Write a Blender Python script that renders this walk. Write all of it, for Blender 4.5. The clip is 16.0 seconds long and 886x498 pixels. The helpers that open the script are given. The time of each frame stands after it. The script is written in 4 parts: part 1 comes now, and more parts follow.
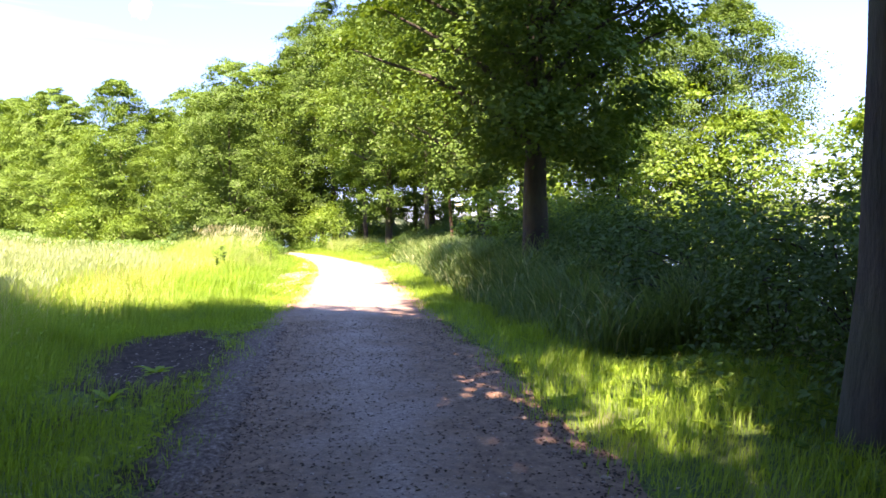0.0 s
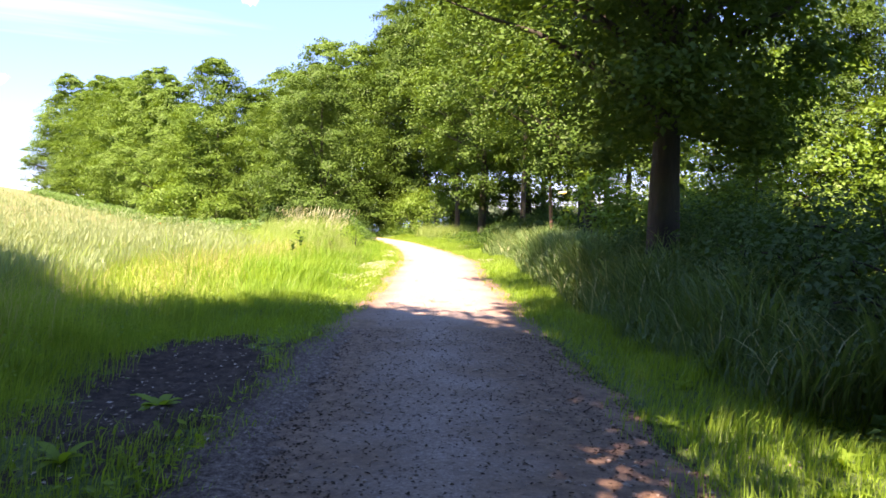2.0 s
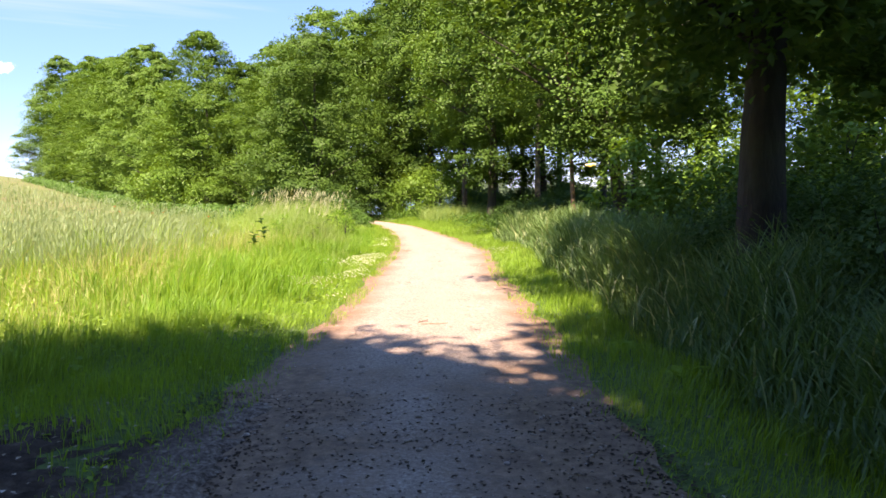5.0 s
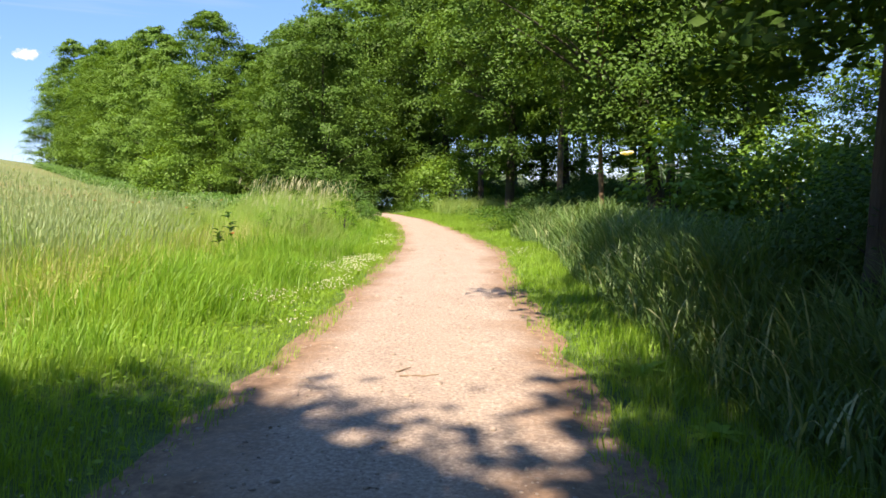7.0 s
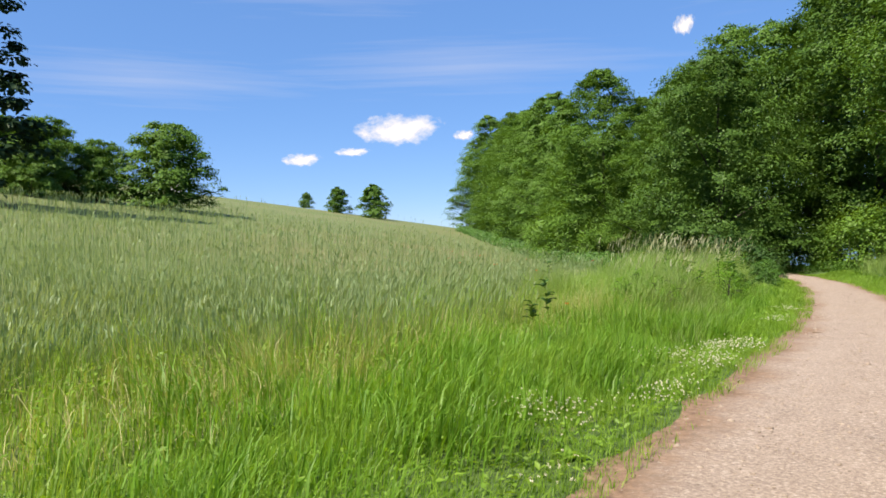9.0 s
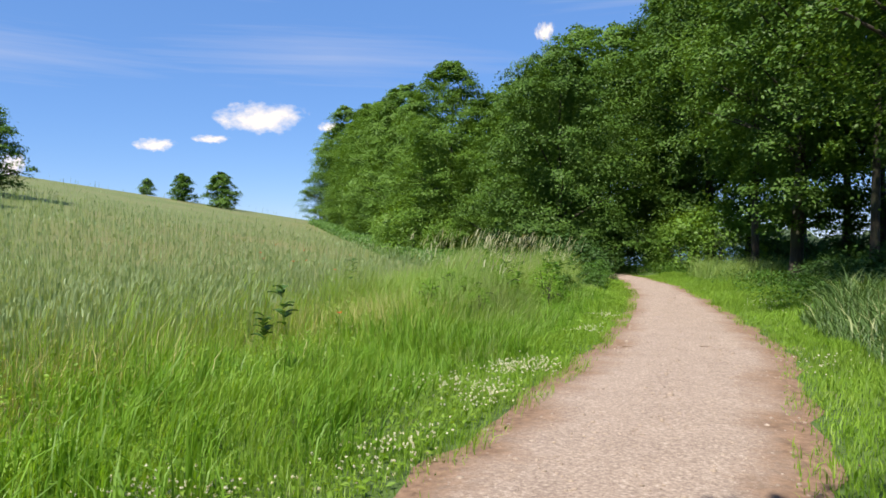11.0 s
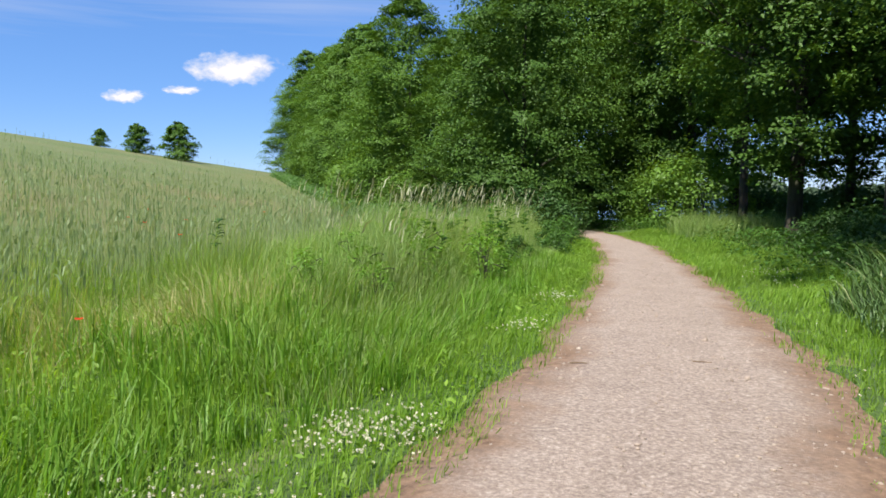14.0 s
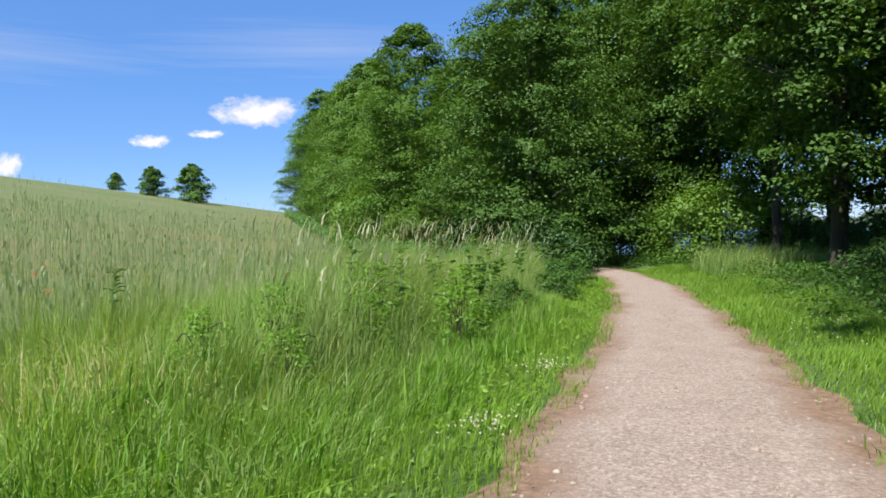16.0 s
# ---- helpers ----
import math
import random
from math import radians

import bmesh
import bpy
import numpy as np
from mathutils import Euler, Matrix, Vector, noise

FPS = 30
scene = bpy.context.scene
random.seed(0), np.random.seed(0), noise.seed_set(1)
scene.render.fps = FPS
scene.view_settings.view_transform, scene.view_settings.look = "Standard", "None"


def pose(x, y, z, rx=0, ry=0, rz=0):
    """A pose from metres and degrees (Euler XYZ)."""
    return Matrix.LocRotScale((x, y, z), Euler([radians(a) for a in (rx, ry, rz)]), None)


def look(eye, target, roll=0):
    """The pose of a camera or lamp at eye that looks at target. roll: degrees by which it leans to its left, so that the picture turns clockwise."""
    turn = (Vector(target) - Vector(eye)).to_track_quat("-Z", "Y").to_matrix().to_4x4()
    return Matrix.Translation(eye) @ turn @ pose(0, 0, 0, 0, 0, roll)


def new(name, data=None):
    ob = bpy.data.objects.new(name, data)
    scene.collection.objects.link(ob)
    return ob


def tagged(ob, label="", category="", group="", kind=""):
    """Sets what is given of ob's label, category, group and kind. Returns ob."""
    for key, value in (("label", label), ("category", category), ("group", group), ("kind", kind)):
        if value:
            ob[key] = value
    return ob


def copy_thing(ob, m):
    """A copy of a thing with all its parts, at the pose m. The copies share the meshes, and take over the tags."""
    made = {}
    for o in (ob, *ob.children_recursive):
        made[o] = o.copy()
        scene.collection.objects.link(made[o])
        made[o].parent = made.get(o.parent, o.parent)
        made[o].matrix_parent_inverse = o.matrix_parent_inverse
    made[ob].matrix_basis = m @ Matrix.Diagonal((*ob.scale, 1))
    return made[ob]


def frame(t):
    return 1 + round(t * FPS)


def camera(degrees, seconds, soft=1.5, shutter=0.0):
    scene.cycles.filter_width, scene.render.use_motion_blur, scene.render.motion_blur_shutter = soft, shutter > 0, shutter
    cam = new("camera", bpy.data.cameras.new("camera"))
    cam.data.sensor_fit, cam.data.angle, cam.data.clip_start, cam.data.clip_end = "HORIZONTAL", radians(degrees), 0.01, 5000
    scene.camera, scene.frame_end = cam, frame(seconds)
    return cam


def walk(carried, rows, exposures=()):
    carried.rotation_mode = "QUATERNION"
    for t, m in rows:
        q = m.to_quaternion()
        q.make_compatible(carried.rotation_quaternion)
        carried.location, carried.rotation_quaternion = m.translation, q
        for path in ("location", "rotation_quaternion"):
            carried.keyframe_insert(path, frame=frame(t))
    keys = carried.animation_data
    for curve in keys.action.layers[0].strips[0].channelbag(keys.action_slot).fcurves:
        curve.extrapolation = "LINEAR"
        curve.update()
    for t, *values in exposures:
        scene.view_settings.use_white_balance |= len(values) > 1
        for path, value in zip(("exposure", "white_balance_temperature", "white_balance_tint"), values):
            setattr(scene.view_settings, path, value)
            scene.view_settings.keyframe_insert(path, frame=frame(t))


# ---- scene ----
cam = camera(62.6, 16.0, soft=1.65)
# seconds, place, turn
ROWS = [
    (0.0, 0.0, 0.0, 1.5, 88.1, 1.5, 0.0),
    (0.5, -0.024, 0.465, 1.5, 87.63, 1.69, 3.03),
    (1.0, -0.085, 1.195, 1.5, 88.17, -0.71, 3.91),
    (1.5, -0.107, 1.785, 1.5, 87.06, 0.13, 5.28),
    (2.0, -0.217, 2.395, 1.5, 87.23, -0.47, 7.26),
    (2.5, -0.264, 3.021, 1.5, 88.1, 0.65, 5.34),
    (3.0, -0.362, 3.674, 1.5, 87.34, 0.14, 3.86),
    (3.5, -0.415, 4.286, 1.5, 85.15, 0.99, 3.76),
    (4.0, -0.492, 4.92, 1.5, 85.67, 0.42, 6.59),
    (6.5, -0.562, 8.166, 1.5, 85.31, 0.75, 8.42),
    (7.0, -0.68, 8.824, 1.5, 84.98, 0.0, 9.44),
    (7.5, -0.779, 9.488, 1.5, 87.72, 0.52, 17.4),
    (8.0, -0.728, 10.125, 1.5, 89.38, 0.56, 27.34),
    (8.5, -0.877, 11.03, 1.5, 87.36, 0.78, 40.39),
    (9.0, -0.993, 12.031, 1.5, 89.85, 1.03, 40.58),
    (9.5, -1.07, 12.837, 1.5, 89.52, 2.45, 35.92),
    (10.0, -1.047, 13.471, 1.5, 90.18, 0.45, 31.05),
    (12.5, -1.667, 16.479, 1.5, 88.28, -0.18, 29.52),
    (13.0, -1.79, 17.207, 1.5, 90.06, 0.41, 30.57),
    (13.5, -2.002, 17.87, 1.5, 87.44, -0.43, 34.24),
    (14.0, -2.107, 18.584, 1.5, 85.67, -0.02, 28.17),
    (14.5, -2.265, 19.213, 1.5, 85.86, -0.27, 30.05),
    (15.0, -2.363, 19.836, 1.5, 88.13, 0.82, 30.01),
    (15.5, -2.487, 20.429, 1.5, 87.74, 0.31, 31.84),
    (16.0, -2.589, 21.108, 1.5, 88.56, 1.18, 29.92),
]
EXPOSURES = [(0.0, 2.74, 8500, 40), (1.5, 2.4, 8600, 38), (3.5, 2.12, 8560, 35), (6.5, 1.5, 8132, 19), (7.5, 1.33, 7850, 14), (8.0, 1.24, 7600, 12), (8.6, 1.02, 7383, 12), (10.0, 0.85, 7169, 13), (12.5, 0.8, 6848, 12), (16.0, 0.8, 6550, 11)]
walk(cam, [(t, pose(x, y, z, rx, ry, rz)) for t, x, y, z, rx, ry, rz in ROWS], EXPOSURES)

# ---- world and sun ----
SUN_FROM = Vector((-0.09, -0.996, 0)).normalized()
SUN_UP = radians(52)
world = bpy.data.worlds.new("world")
scene.world = world
world.use_nodes = True
wt = world.node_tree
sky = wt.nodes.new("ShaderNodeTexSky")
sky.sky_type = "NISHITA"
sky.sun_disc = False
sky.sun_elevation = SUN_UP
sky.sun_rotation = math.atan2(SUN_FROM.x, SUN_FROM.y)
sky.air_density, sky.dust_density, sky.ozone_density = 0.7, 0.2, 3.0
back = wt.nodes["Background"]
back.inputs["Strength"].default_value = 0.094
rich = wt.nodes.new("ShaderNodeHueSaturation")
rich.inputs["Saturation"].default_value = 1.18
wt.links.new(sky.outputs["Color"], rich.inputs["Color"])
even = wt.nodes.new("ShaderNodeMix")
even.data_type = "RGBA"
even.inputs[0].default_value = 0.5
even.inputs[7].default_value = (1.0, 2.5, 6.3, 1)
wt.links.new(rich.outputs["Color"], even.inputs[6])
wt.links.new(even.outputs[2], back.inputs["Color"])
sun = new("sun", bpy.data.lights.new("sun", "SUN"))
sun.data.energy, sun.data.angle, sun.data.color = 5.0, radians(0.6), (1.0, 0.95, 0.86)
sun_dir = SUN_FROM * math.cos(SUN_UP) + Vector((0, 0, math.sin(SUN_UP)))
sun.matrix_world = look(sun_dir * 60, (0, 0, 0))


# ---- materials ----
def nodes_of(name):
    mat = bpy.data.materials.new(name)
    mat.use_nodes = True
    nt = mat.node_tree
    nt.nodes.clear()
    return mat, nt, nt.nodes.new("ShaderNodeOutputMaterial")


def ramp(nt, fac, stops):
    r = nt.nodes.new("ShaderNodeValToRGB")
    el = r.color_ramp.elements
    while len(el) < len(stops):
        el.new(0.5)
    for e, (p, c) in zip(el, stops):
        e.position, e.color = p, (*c, 1)
    nt.links.new(fac, r.inputs["Fac"])
    return r.outputs["Color"]


def noise_of(nt, scale, detail=4, rough=0.55, coord="Object", stretch=None):
    tc = nt.nodes.new("ShaderNodeTexCoord")
    out = tc.outputs[coord]
    if stretch:
        mp = nt.nodes.new("ShaderNodeMapping")
        mp.inputs["Scale"].default_value = stretch
        nt.links.new(out, mp.inputs["Vector"])
        out = mp.outputs["Vector"]
    n = nt.nodes.new("ShaderNodeTexNoise")
    n.inputs["Scale"].default_value, n.inputs["Detail"].default_value, n.inputs["Roughness"].default_value = scale, detail, rough
    nt.links.new(out, n.inputs["Vector"])
    return n.outputs["Fac"]


def mixed(nt, fac, a, b, kind="MIX"):
    m = nt.nodes.new("ShaderNodeMix")
    m.data_type, m.blend_type = "RGBA", kind
    for sock, v in ((m.inputs[0], fac), (m.inputs[6], a), (m.inputs[7], b)):
        if isinstance(v, (int, float)):
            sock.default_value = v
        elif isinstance(v, tuple):
            sock.default_value = (*v, 1)
        else:
            nt.links.new(v, sock)
    return m.outputs[2]


def bumped(nt, height, strength, dist):
    b = nt.nodes.new("ShaderNodeBump")
    b.inputs["Strength"].default_value, b.inputs["Distance"].default_value = strength, dist
    nt.links.new(height, b.inputs["Height"])
    return b.outputs["Normal"]


def plant(name, low, mid, high, through_share=0.4, gloss=0.06, dry=None, patch=0.5):
    """Leaf or blade: each piece its own tone, larger patches, light passing through."""
    mat, nt, out = nodes_of(name)
    geo = nt.nodes.new("ShaderNodeNewGeometry")
    col = ramp(nt, geo.outputs["Random Per Island"], [(0.0, low), (0.5, mid), (1.0, high)])
    big = noise_of(nt, patch, 3)
    col = mixed(nt, ramp(nt, big, [(0.35, (0, 0, 0)), (0.68, (0.55, 0.55, 0.55))]), col, dry or high)
    d = nt.nodes.new("ShaderNodeBsdfDiffuse")
    t = nt.nodes.new("ShaderNodeBsdfTranslucent")
    g = nt.nodes.new("ShaderNodeBsdfGlossy")
    g.inputs["Roughness"].default_value = 0.5
    g.inputs["Color"].default_value = (0.9, 0.95, 0.9, 1)
    nt.links.new(col, d.inputs["Color"])
    nt.links.new(mixed(nt, 1.0, col, (1.5, 1.35, 0.5), "MULTIPLY"), t.inputs["Color"])
    m1, m2 = nt.nodes.new("ShaderNodeMixShader"), nt.nodes.new("ShaderNodeMixShader")
    m1.inputs[0].default_value, m2.inputs[0].default_value = through_share, gloss
    nt.links.new(d.outputs[0], m1.inputs[1]), nt.links.new(t.outputs[0], m1.inputs[2])
    nt.links.new(m1.outputs[0], m2.inputs[1]), nt.links.new(g.outputs[0], m2.inputs[2])
    nt.links.new(m2.outputs[0], out.inputs["Surface"])
    return mat


def solid(name, stops, scale, rough=0.9, bump=0.5, bump_scale=None, dist=0.01, stretch=None, second=None):
    """Opaque rough surface with grain and larger stains."""
    mat, nt, out = nodes_of(name)
    p = nt.nodes.new("ShaderNodeBsdfPrincipled")
    p.inputs["Roughness"].default_value = rough
    fac = noise_of(nt, scale, 6, 0.6, stretch=stretch)
    col = ramp(nt, fac, stops)
    if second:
        col = mixed(nt, ramp(nt, noise_of(nt, second[0], 3), [(0.4, (0, 0, 0)), (0.65, (0.8, 0.8, 0.8))]), col, second[1])
    nt.links.new(col, p.inputs["Base Color"])
    nt.links.new(bumped(nt, noise_of(nt, bump_scale or scale, 6, 0.65, stretch=stretch), bump, dist), p.inputs["Normal"])
    nt.links.new(p.outputs[0], out.inputs["Surface"])
    return mat


M_BARK = solid("bark", [(0.3, (0.014, 0.011, 0.008)), (0.55, (0.036, 0.029, 0.022)), (0.8, (0.078, 0.064, 0.05))], 9, 0.92, 1.0, 14, 0.03, (1, 1, 0.22), (1.2, (0.042, 0.052, 0.028)))
M_BARK_RED = solid("reddish_bark", [(0.3, (0.09, 0.05, 0.03)), (0.7, (0.24, 0.14, 0.09))], 9, 0.9, 0.9, 14, 0.02, (1, 1, 0.25))
M_ALDER = plant("alder_leaf", (0.053, 0.122, 0.02), (0.076, 0.162, 0.026), (0.107, 0.21, 0.034), 0.27, 0.015, (0.112, 0.212, 0.038), 0.35)
# Maple leaf; alders use it too, their shade put into this darker green.
M_MAPLE_SHADED_ALDER = plant("maple_shaded_alder_leaf", (0.038, 0.088, 0.016), (0.054, 0.12, 0.021), (0.078, 0.158, 0.028), 0.26, 0.015, (0.065, 0.136, 0.025), 0.5)
M_BRIGHT = plant("young_leaf", (0.08, 0.17, 0.025), (0.1, 0.205, 0.03), (0.125, 0.24, 0.036), 0.36, 0.02, (0.14, 0.26, 0.045), 0.6)
M_SPRUCE = plant("spruce_needle", (0.012, 0.03, 0.012), (0.02, 0.045, 0.018), (0.03, 0.06, 0.022), 0.1, 0.015, (0.025, 0.05, 0.02), 0.6)
M_BRAMBLE = plant("bramble_leaf", (0.0338, 0.0845, 0.0221), (0.0455, 0.1105, 0.0286), (0.0611, 0.1378, 0.0351), 0.26, 0.02, (0.05, 0.11, 0.03), 0.8)
M_NETTLE = plant("nettle_leaf", (0.035, 0.095, 0.018), (0.055, 0.14, 0.025), (0.09, 0.2, 0.035), 0.38, 0.02, (0.08, 0.18, 0.03), 0.8)
M_VERGE = plant("verge_grass", (0.115, 0.245, 0.022), (0.175, 0.335, 0.034), (0.265, 0.43, 0.055), 0.47, 0.02, (0.17, 0.27, 0.05), 0.55)
M_MEADOW = plant("meadow_grass", (0.135, 0.29, 0.03), (0.21, 0.39, 0.045), (0.31, 0.48, 0.075), 0.48, 0.02, (0.25, 0.33, 0.085), 0.28)
M_TALL = plant("tall_grass", (0.15, 0.29, 0.055), (0.235, 0.38, 0.095), (0.35, 0.46, 0.17), 0.45, 0.02, (0.2, 0.25, 0.1), 0.5)
M_LUSH = plant("lush_grass", (0.085, 0.2, 0.018), (0.125, 0.275, 0.026), (0.19, 0.37, 0.042), 0.45, 0.02, (0.15, 0.3, 0.035), 0.9)
M_STRAW = plant("dry_straw", (0.33, 0.31, 0.12), (0.44, 0.41, 0.19), (0.54, 0.5, 0.27), 0.3, 0.02)
M_PLUME = plant("grass_plume", (0.3, 0.33, 0.2), (0.38, 0.4, 0.26), (0.48, 0.49, 0.35), 0.35, 0.015)
M_GRAIN = plant("rye_stalk", (0.135, 0.225, 0.09), (0.19, 0.28, 0.125), (0.25, 0.33, 0.16), 0.4, 0.02, (0.2, 0.26, 0.12), 0.12)
M_EAR = plant("rye_ear", (0.175, 0.275, 0.135), (0.225, 0.33, 0.17), (0.29, 0.385, 0.215), 0.35, 0.02, (0.26, 0.33, 0.18), 0.12)
M_REED = plant("reed_blade", (0.06, 0.13, 0.045), (0.1, 0.19, 0.065), (0.15, 0.25, 0.09), 0.35, 0.03, (0.1, 0.18, 0.05), 0.7)
M_PALE_REED = plant("pale_reed_blade", (0.2, 0.27, 0.12), (0.3, 0.36, 0.18), (0.4, 0.44, 0.24), 0.3, 0.03)
M_WHITE = plant("clover_flower", (0.5, 0.48, 0.38), (0.62, 0.6, 0.5), (0.74, 0.72, 0.64), 0.3, 0.015)
M_ELDER = plant("elder_flower", (0.6, 0.58, 0.4), (0.7, 0.68, 0.5), (0.78, 0.76, 0.6), 0.3, 0.015)
M_POPPY = plant("poppy_petal", (0.5, 0.03, 0.015), (0.62, 0.045, 0.02), (0.7, 0.07, 0.03), 0.4, 0.02)
M_TWIG = solid("dry_twig", [(0.3, (0.09, 0.06, 0.04)), (0.7, (0.24, 0.17, 0.11))], 30, 0.9, 0.4)
M_PEBBLE = solid("pebble", [(0.3, (0.2, 0.16, 0.13)), (0.6, (0.33, 0.27, 0.22)), (0.85, (0.55, 0.5, 0.44))], 14, 0.85, 0.3)
M_LITTER = solid("leaf_litter", [(0.35, (0.12, 0.09, 0.06)), (0.55, (0.35, 0.28, 0.2)), (0.7, (0.6, 0.56, 0.48))], 9, 0.85, 0.2)
M_SOIL = solid("dark_soil", [(0.3, (0.032, 0.023, 0.017)), (0.55, (0.08, 0.058, 0.044)), (0.8, (0.17, 0.13, 0.1))], 7, 0.95, 1.0, 18, 0.04)
M_SOIL.node_tree.nodes["Principled BSDF"].inputs["Specular IOR Level"].default_value = 0.1
M_TURF = solid("turf", [(0.3, (0.035, 0.065, 0.014)), (0.5, (0.065, 0.125, 0.022)), (0.75, (0.11, 0.19, 0.034))], 14, 0.95, 1.0, 22, 0.04)
M_SHORE = plant("far_shore_leaf", (0.05, 0.085, 0.05), (0.065, 0.105, 0.06), (0.085, 0.13, 0.07), 0.15, 0.01, None, 0.02)


def trodden_soil():
    """Dark soil that turns to dusty brown where feet carry gravel onto it."""
    mat, nt, out = nodes_of("trodden_soil")
    p = nt.nodes.new("ShaderNodeBsdfPrincipled")
    p.inputs["Roughness"].default_value, p.inputs["Specular IOR Level"].default_value = 0.95, 0.1
    dark = ramp(nt, noise_of(nt, 7, 6, 0.65), [(0.3, (0.032, 0.023, 0.017)), (0.55, (0.08, 0.058, 0.044)), (0.8, (0.17, 0.13, 0.1))])
    dust = ramp(nt, noise_of(nt, 26, 6, 0.75), [(0.36, (0.07, 0.052, 0.04)), (0.52, (0.19, 0.145, 0.117)), (0.66, (0.36, 0.3, 0.25))])
    at = nt.nodes.new("ShaderNodeAttribute")
    at.attribute_name = "trod"
    ad = nt.nodes.new("ShaderNodeMath")
    ad.operation = "MULTIPLY_ADD"
    nt.links.new(noise_of(nt, 5, 5, 0.7), ad.inputs[0])
    ad.inputs[1].default_value = 0.8
    nt.links.new(at.outputs["Fac"], ad.inputs[2])
    nt.links.new(mixed(nt, ramp(nt, ad.outputs[0], [(0.5, (0, 0, 0)), (1.1, (1, 1, 1))]), dark, dust), p.inputs["Base Color"])
    nt.links.new(bumped(nt, noise_of(nt, 18, 6, 0.65), 1.0, 0.04), p.inputs["Normal"])
    nt.links.new(p.outputs[0], out.inputs["Surface"])
    return mat


def ground_material():
    mat, nt, out = nodes_of("field_ground")
    p = nt.nodes.new("ShaderNodeBsdfPrincipled")
    p.inputs["Roughness"].default_value = 0.95
    fine = ramp(nt, noise_of(nt, 11, 6, 0.7), [(0.3, (0.045, 0.06, 0.02)), (0.5, (0.085, 0.125, 0.032)), (0.75, (0.15, 0.2, 0.055))])
    wide = ramp(nt, noise_of(nt, 0.045, 4, 0.6, stretch=(1, 1.6, 0.2)), [(0.38, (0.12, 0.165, 0.04)), (0.52, (0.17, 0.19, 0.07)), (0.66, (0.25, 0.2, 0.09))])
    nt.links.new(mixed(nt, 0.5, fine, wide), p.inputs["Base Color"])
    nt.links.new(bumped(nt, noise_of(nt, 16, 5, 0.7), 0.8, 0.05), p.inputs["Normal"])
    nt.links.new(p.outputs[0], out.inputs["Surface"])
    return mat


def path_material():
    """Fine crushed gravel, worn pale in the middle, earthy and brown along its margins."""
    mat, nt, out = nodes_of("gravel_path")
    p = nt.nodes.new("ShaderNodeBsdfPrincipled")
    p.inputs["Roughness"].default_value = 0.93
    grain = ramp(nt, noise_of(nt, 34, 6, 0.8), [(0.36, (0.105, 0.08, 0.065)), (0.46, (0.24, 0.186, 0.152)), (0.54, (0.32, 0.254, 0.209)), (0.65, (0.56, 0.49, 0.42))])
    blot = ramp(nt, noise_of(nt, 1.6, 4, 0.6), [(0.35, (0.23, 0.18, 0.143)), (0.62, (0.355, 0.287, 0.232))])
    gravel = mixed(nt, 0.25, grain, blot)
    earth = ramp(nt, noise_of(nt, 12, 6, 0.7), [(0.3, (0.1, 0.06, 0.038)), (0.55, (0.22, 0.14, 0.09)), (0.8, (0.36, 0.25, 0.17))])
    at = nt.nodes.new("ShaderNodeAttribute")
    at.attribute_name = "margin"
    ad = nt.nodes.new("ShaderNodeMath")
    ad.operation = "MULTIPLY_ADD"
    nt.links.new(noise_of(nt, 1.5, 4, 0.6), ad.inputs[0])
    ad.inputs[1].default_value = 0.45
    share = nt.nodes.new("ShaderNodeMath")
    share.operation = "MULTIPLY"
    share.inputs[1].default_value = 0.63
    nt.links.new(at.outputs["Fac"], share.inputs[0])
    nt.links.new(share.outputs[0], ad.inputs[2])
    nt.links.new(mixed(nt, ramp(nt, ad.outputs[0], [(0.54, (0, 0, 0)), (0.76, (1, 1, 1))]), gravel, earth), p.inputs["Base Color"])
    nt.links.new(bumped(nt, noise_of(nt, 75, 4, 0.7), 0.7, 0.012), p.inputs["Normal"])
    nt.links.new(p.outputs[0], out.inputs["Surface"])
    return mat


def water_material():
    mat, nt, out = nodes_of("lake_water")
    p = nt.nodes.new("ShaderNodeBsdfPrincipled")
    p.inputs["Base Color"].default_value = (0.03, 0.07, 0.1, 1)
    p.inputs["Roughness"].default_value = 0.12
    nt.links.new(bumped(nt, noise_of(nt, 1.3, 4, 0.6), 0.35, 0.2), p.inputs["Normal"])
    nt.links.new(p.outputs[0], out.inputs["Surface"])
    return mat


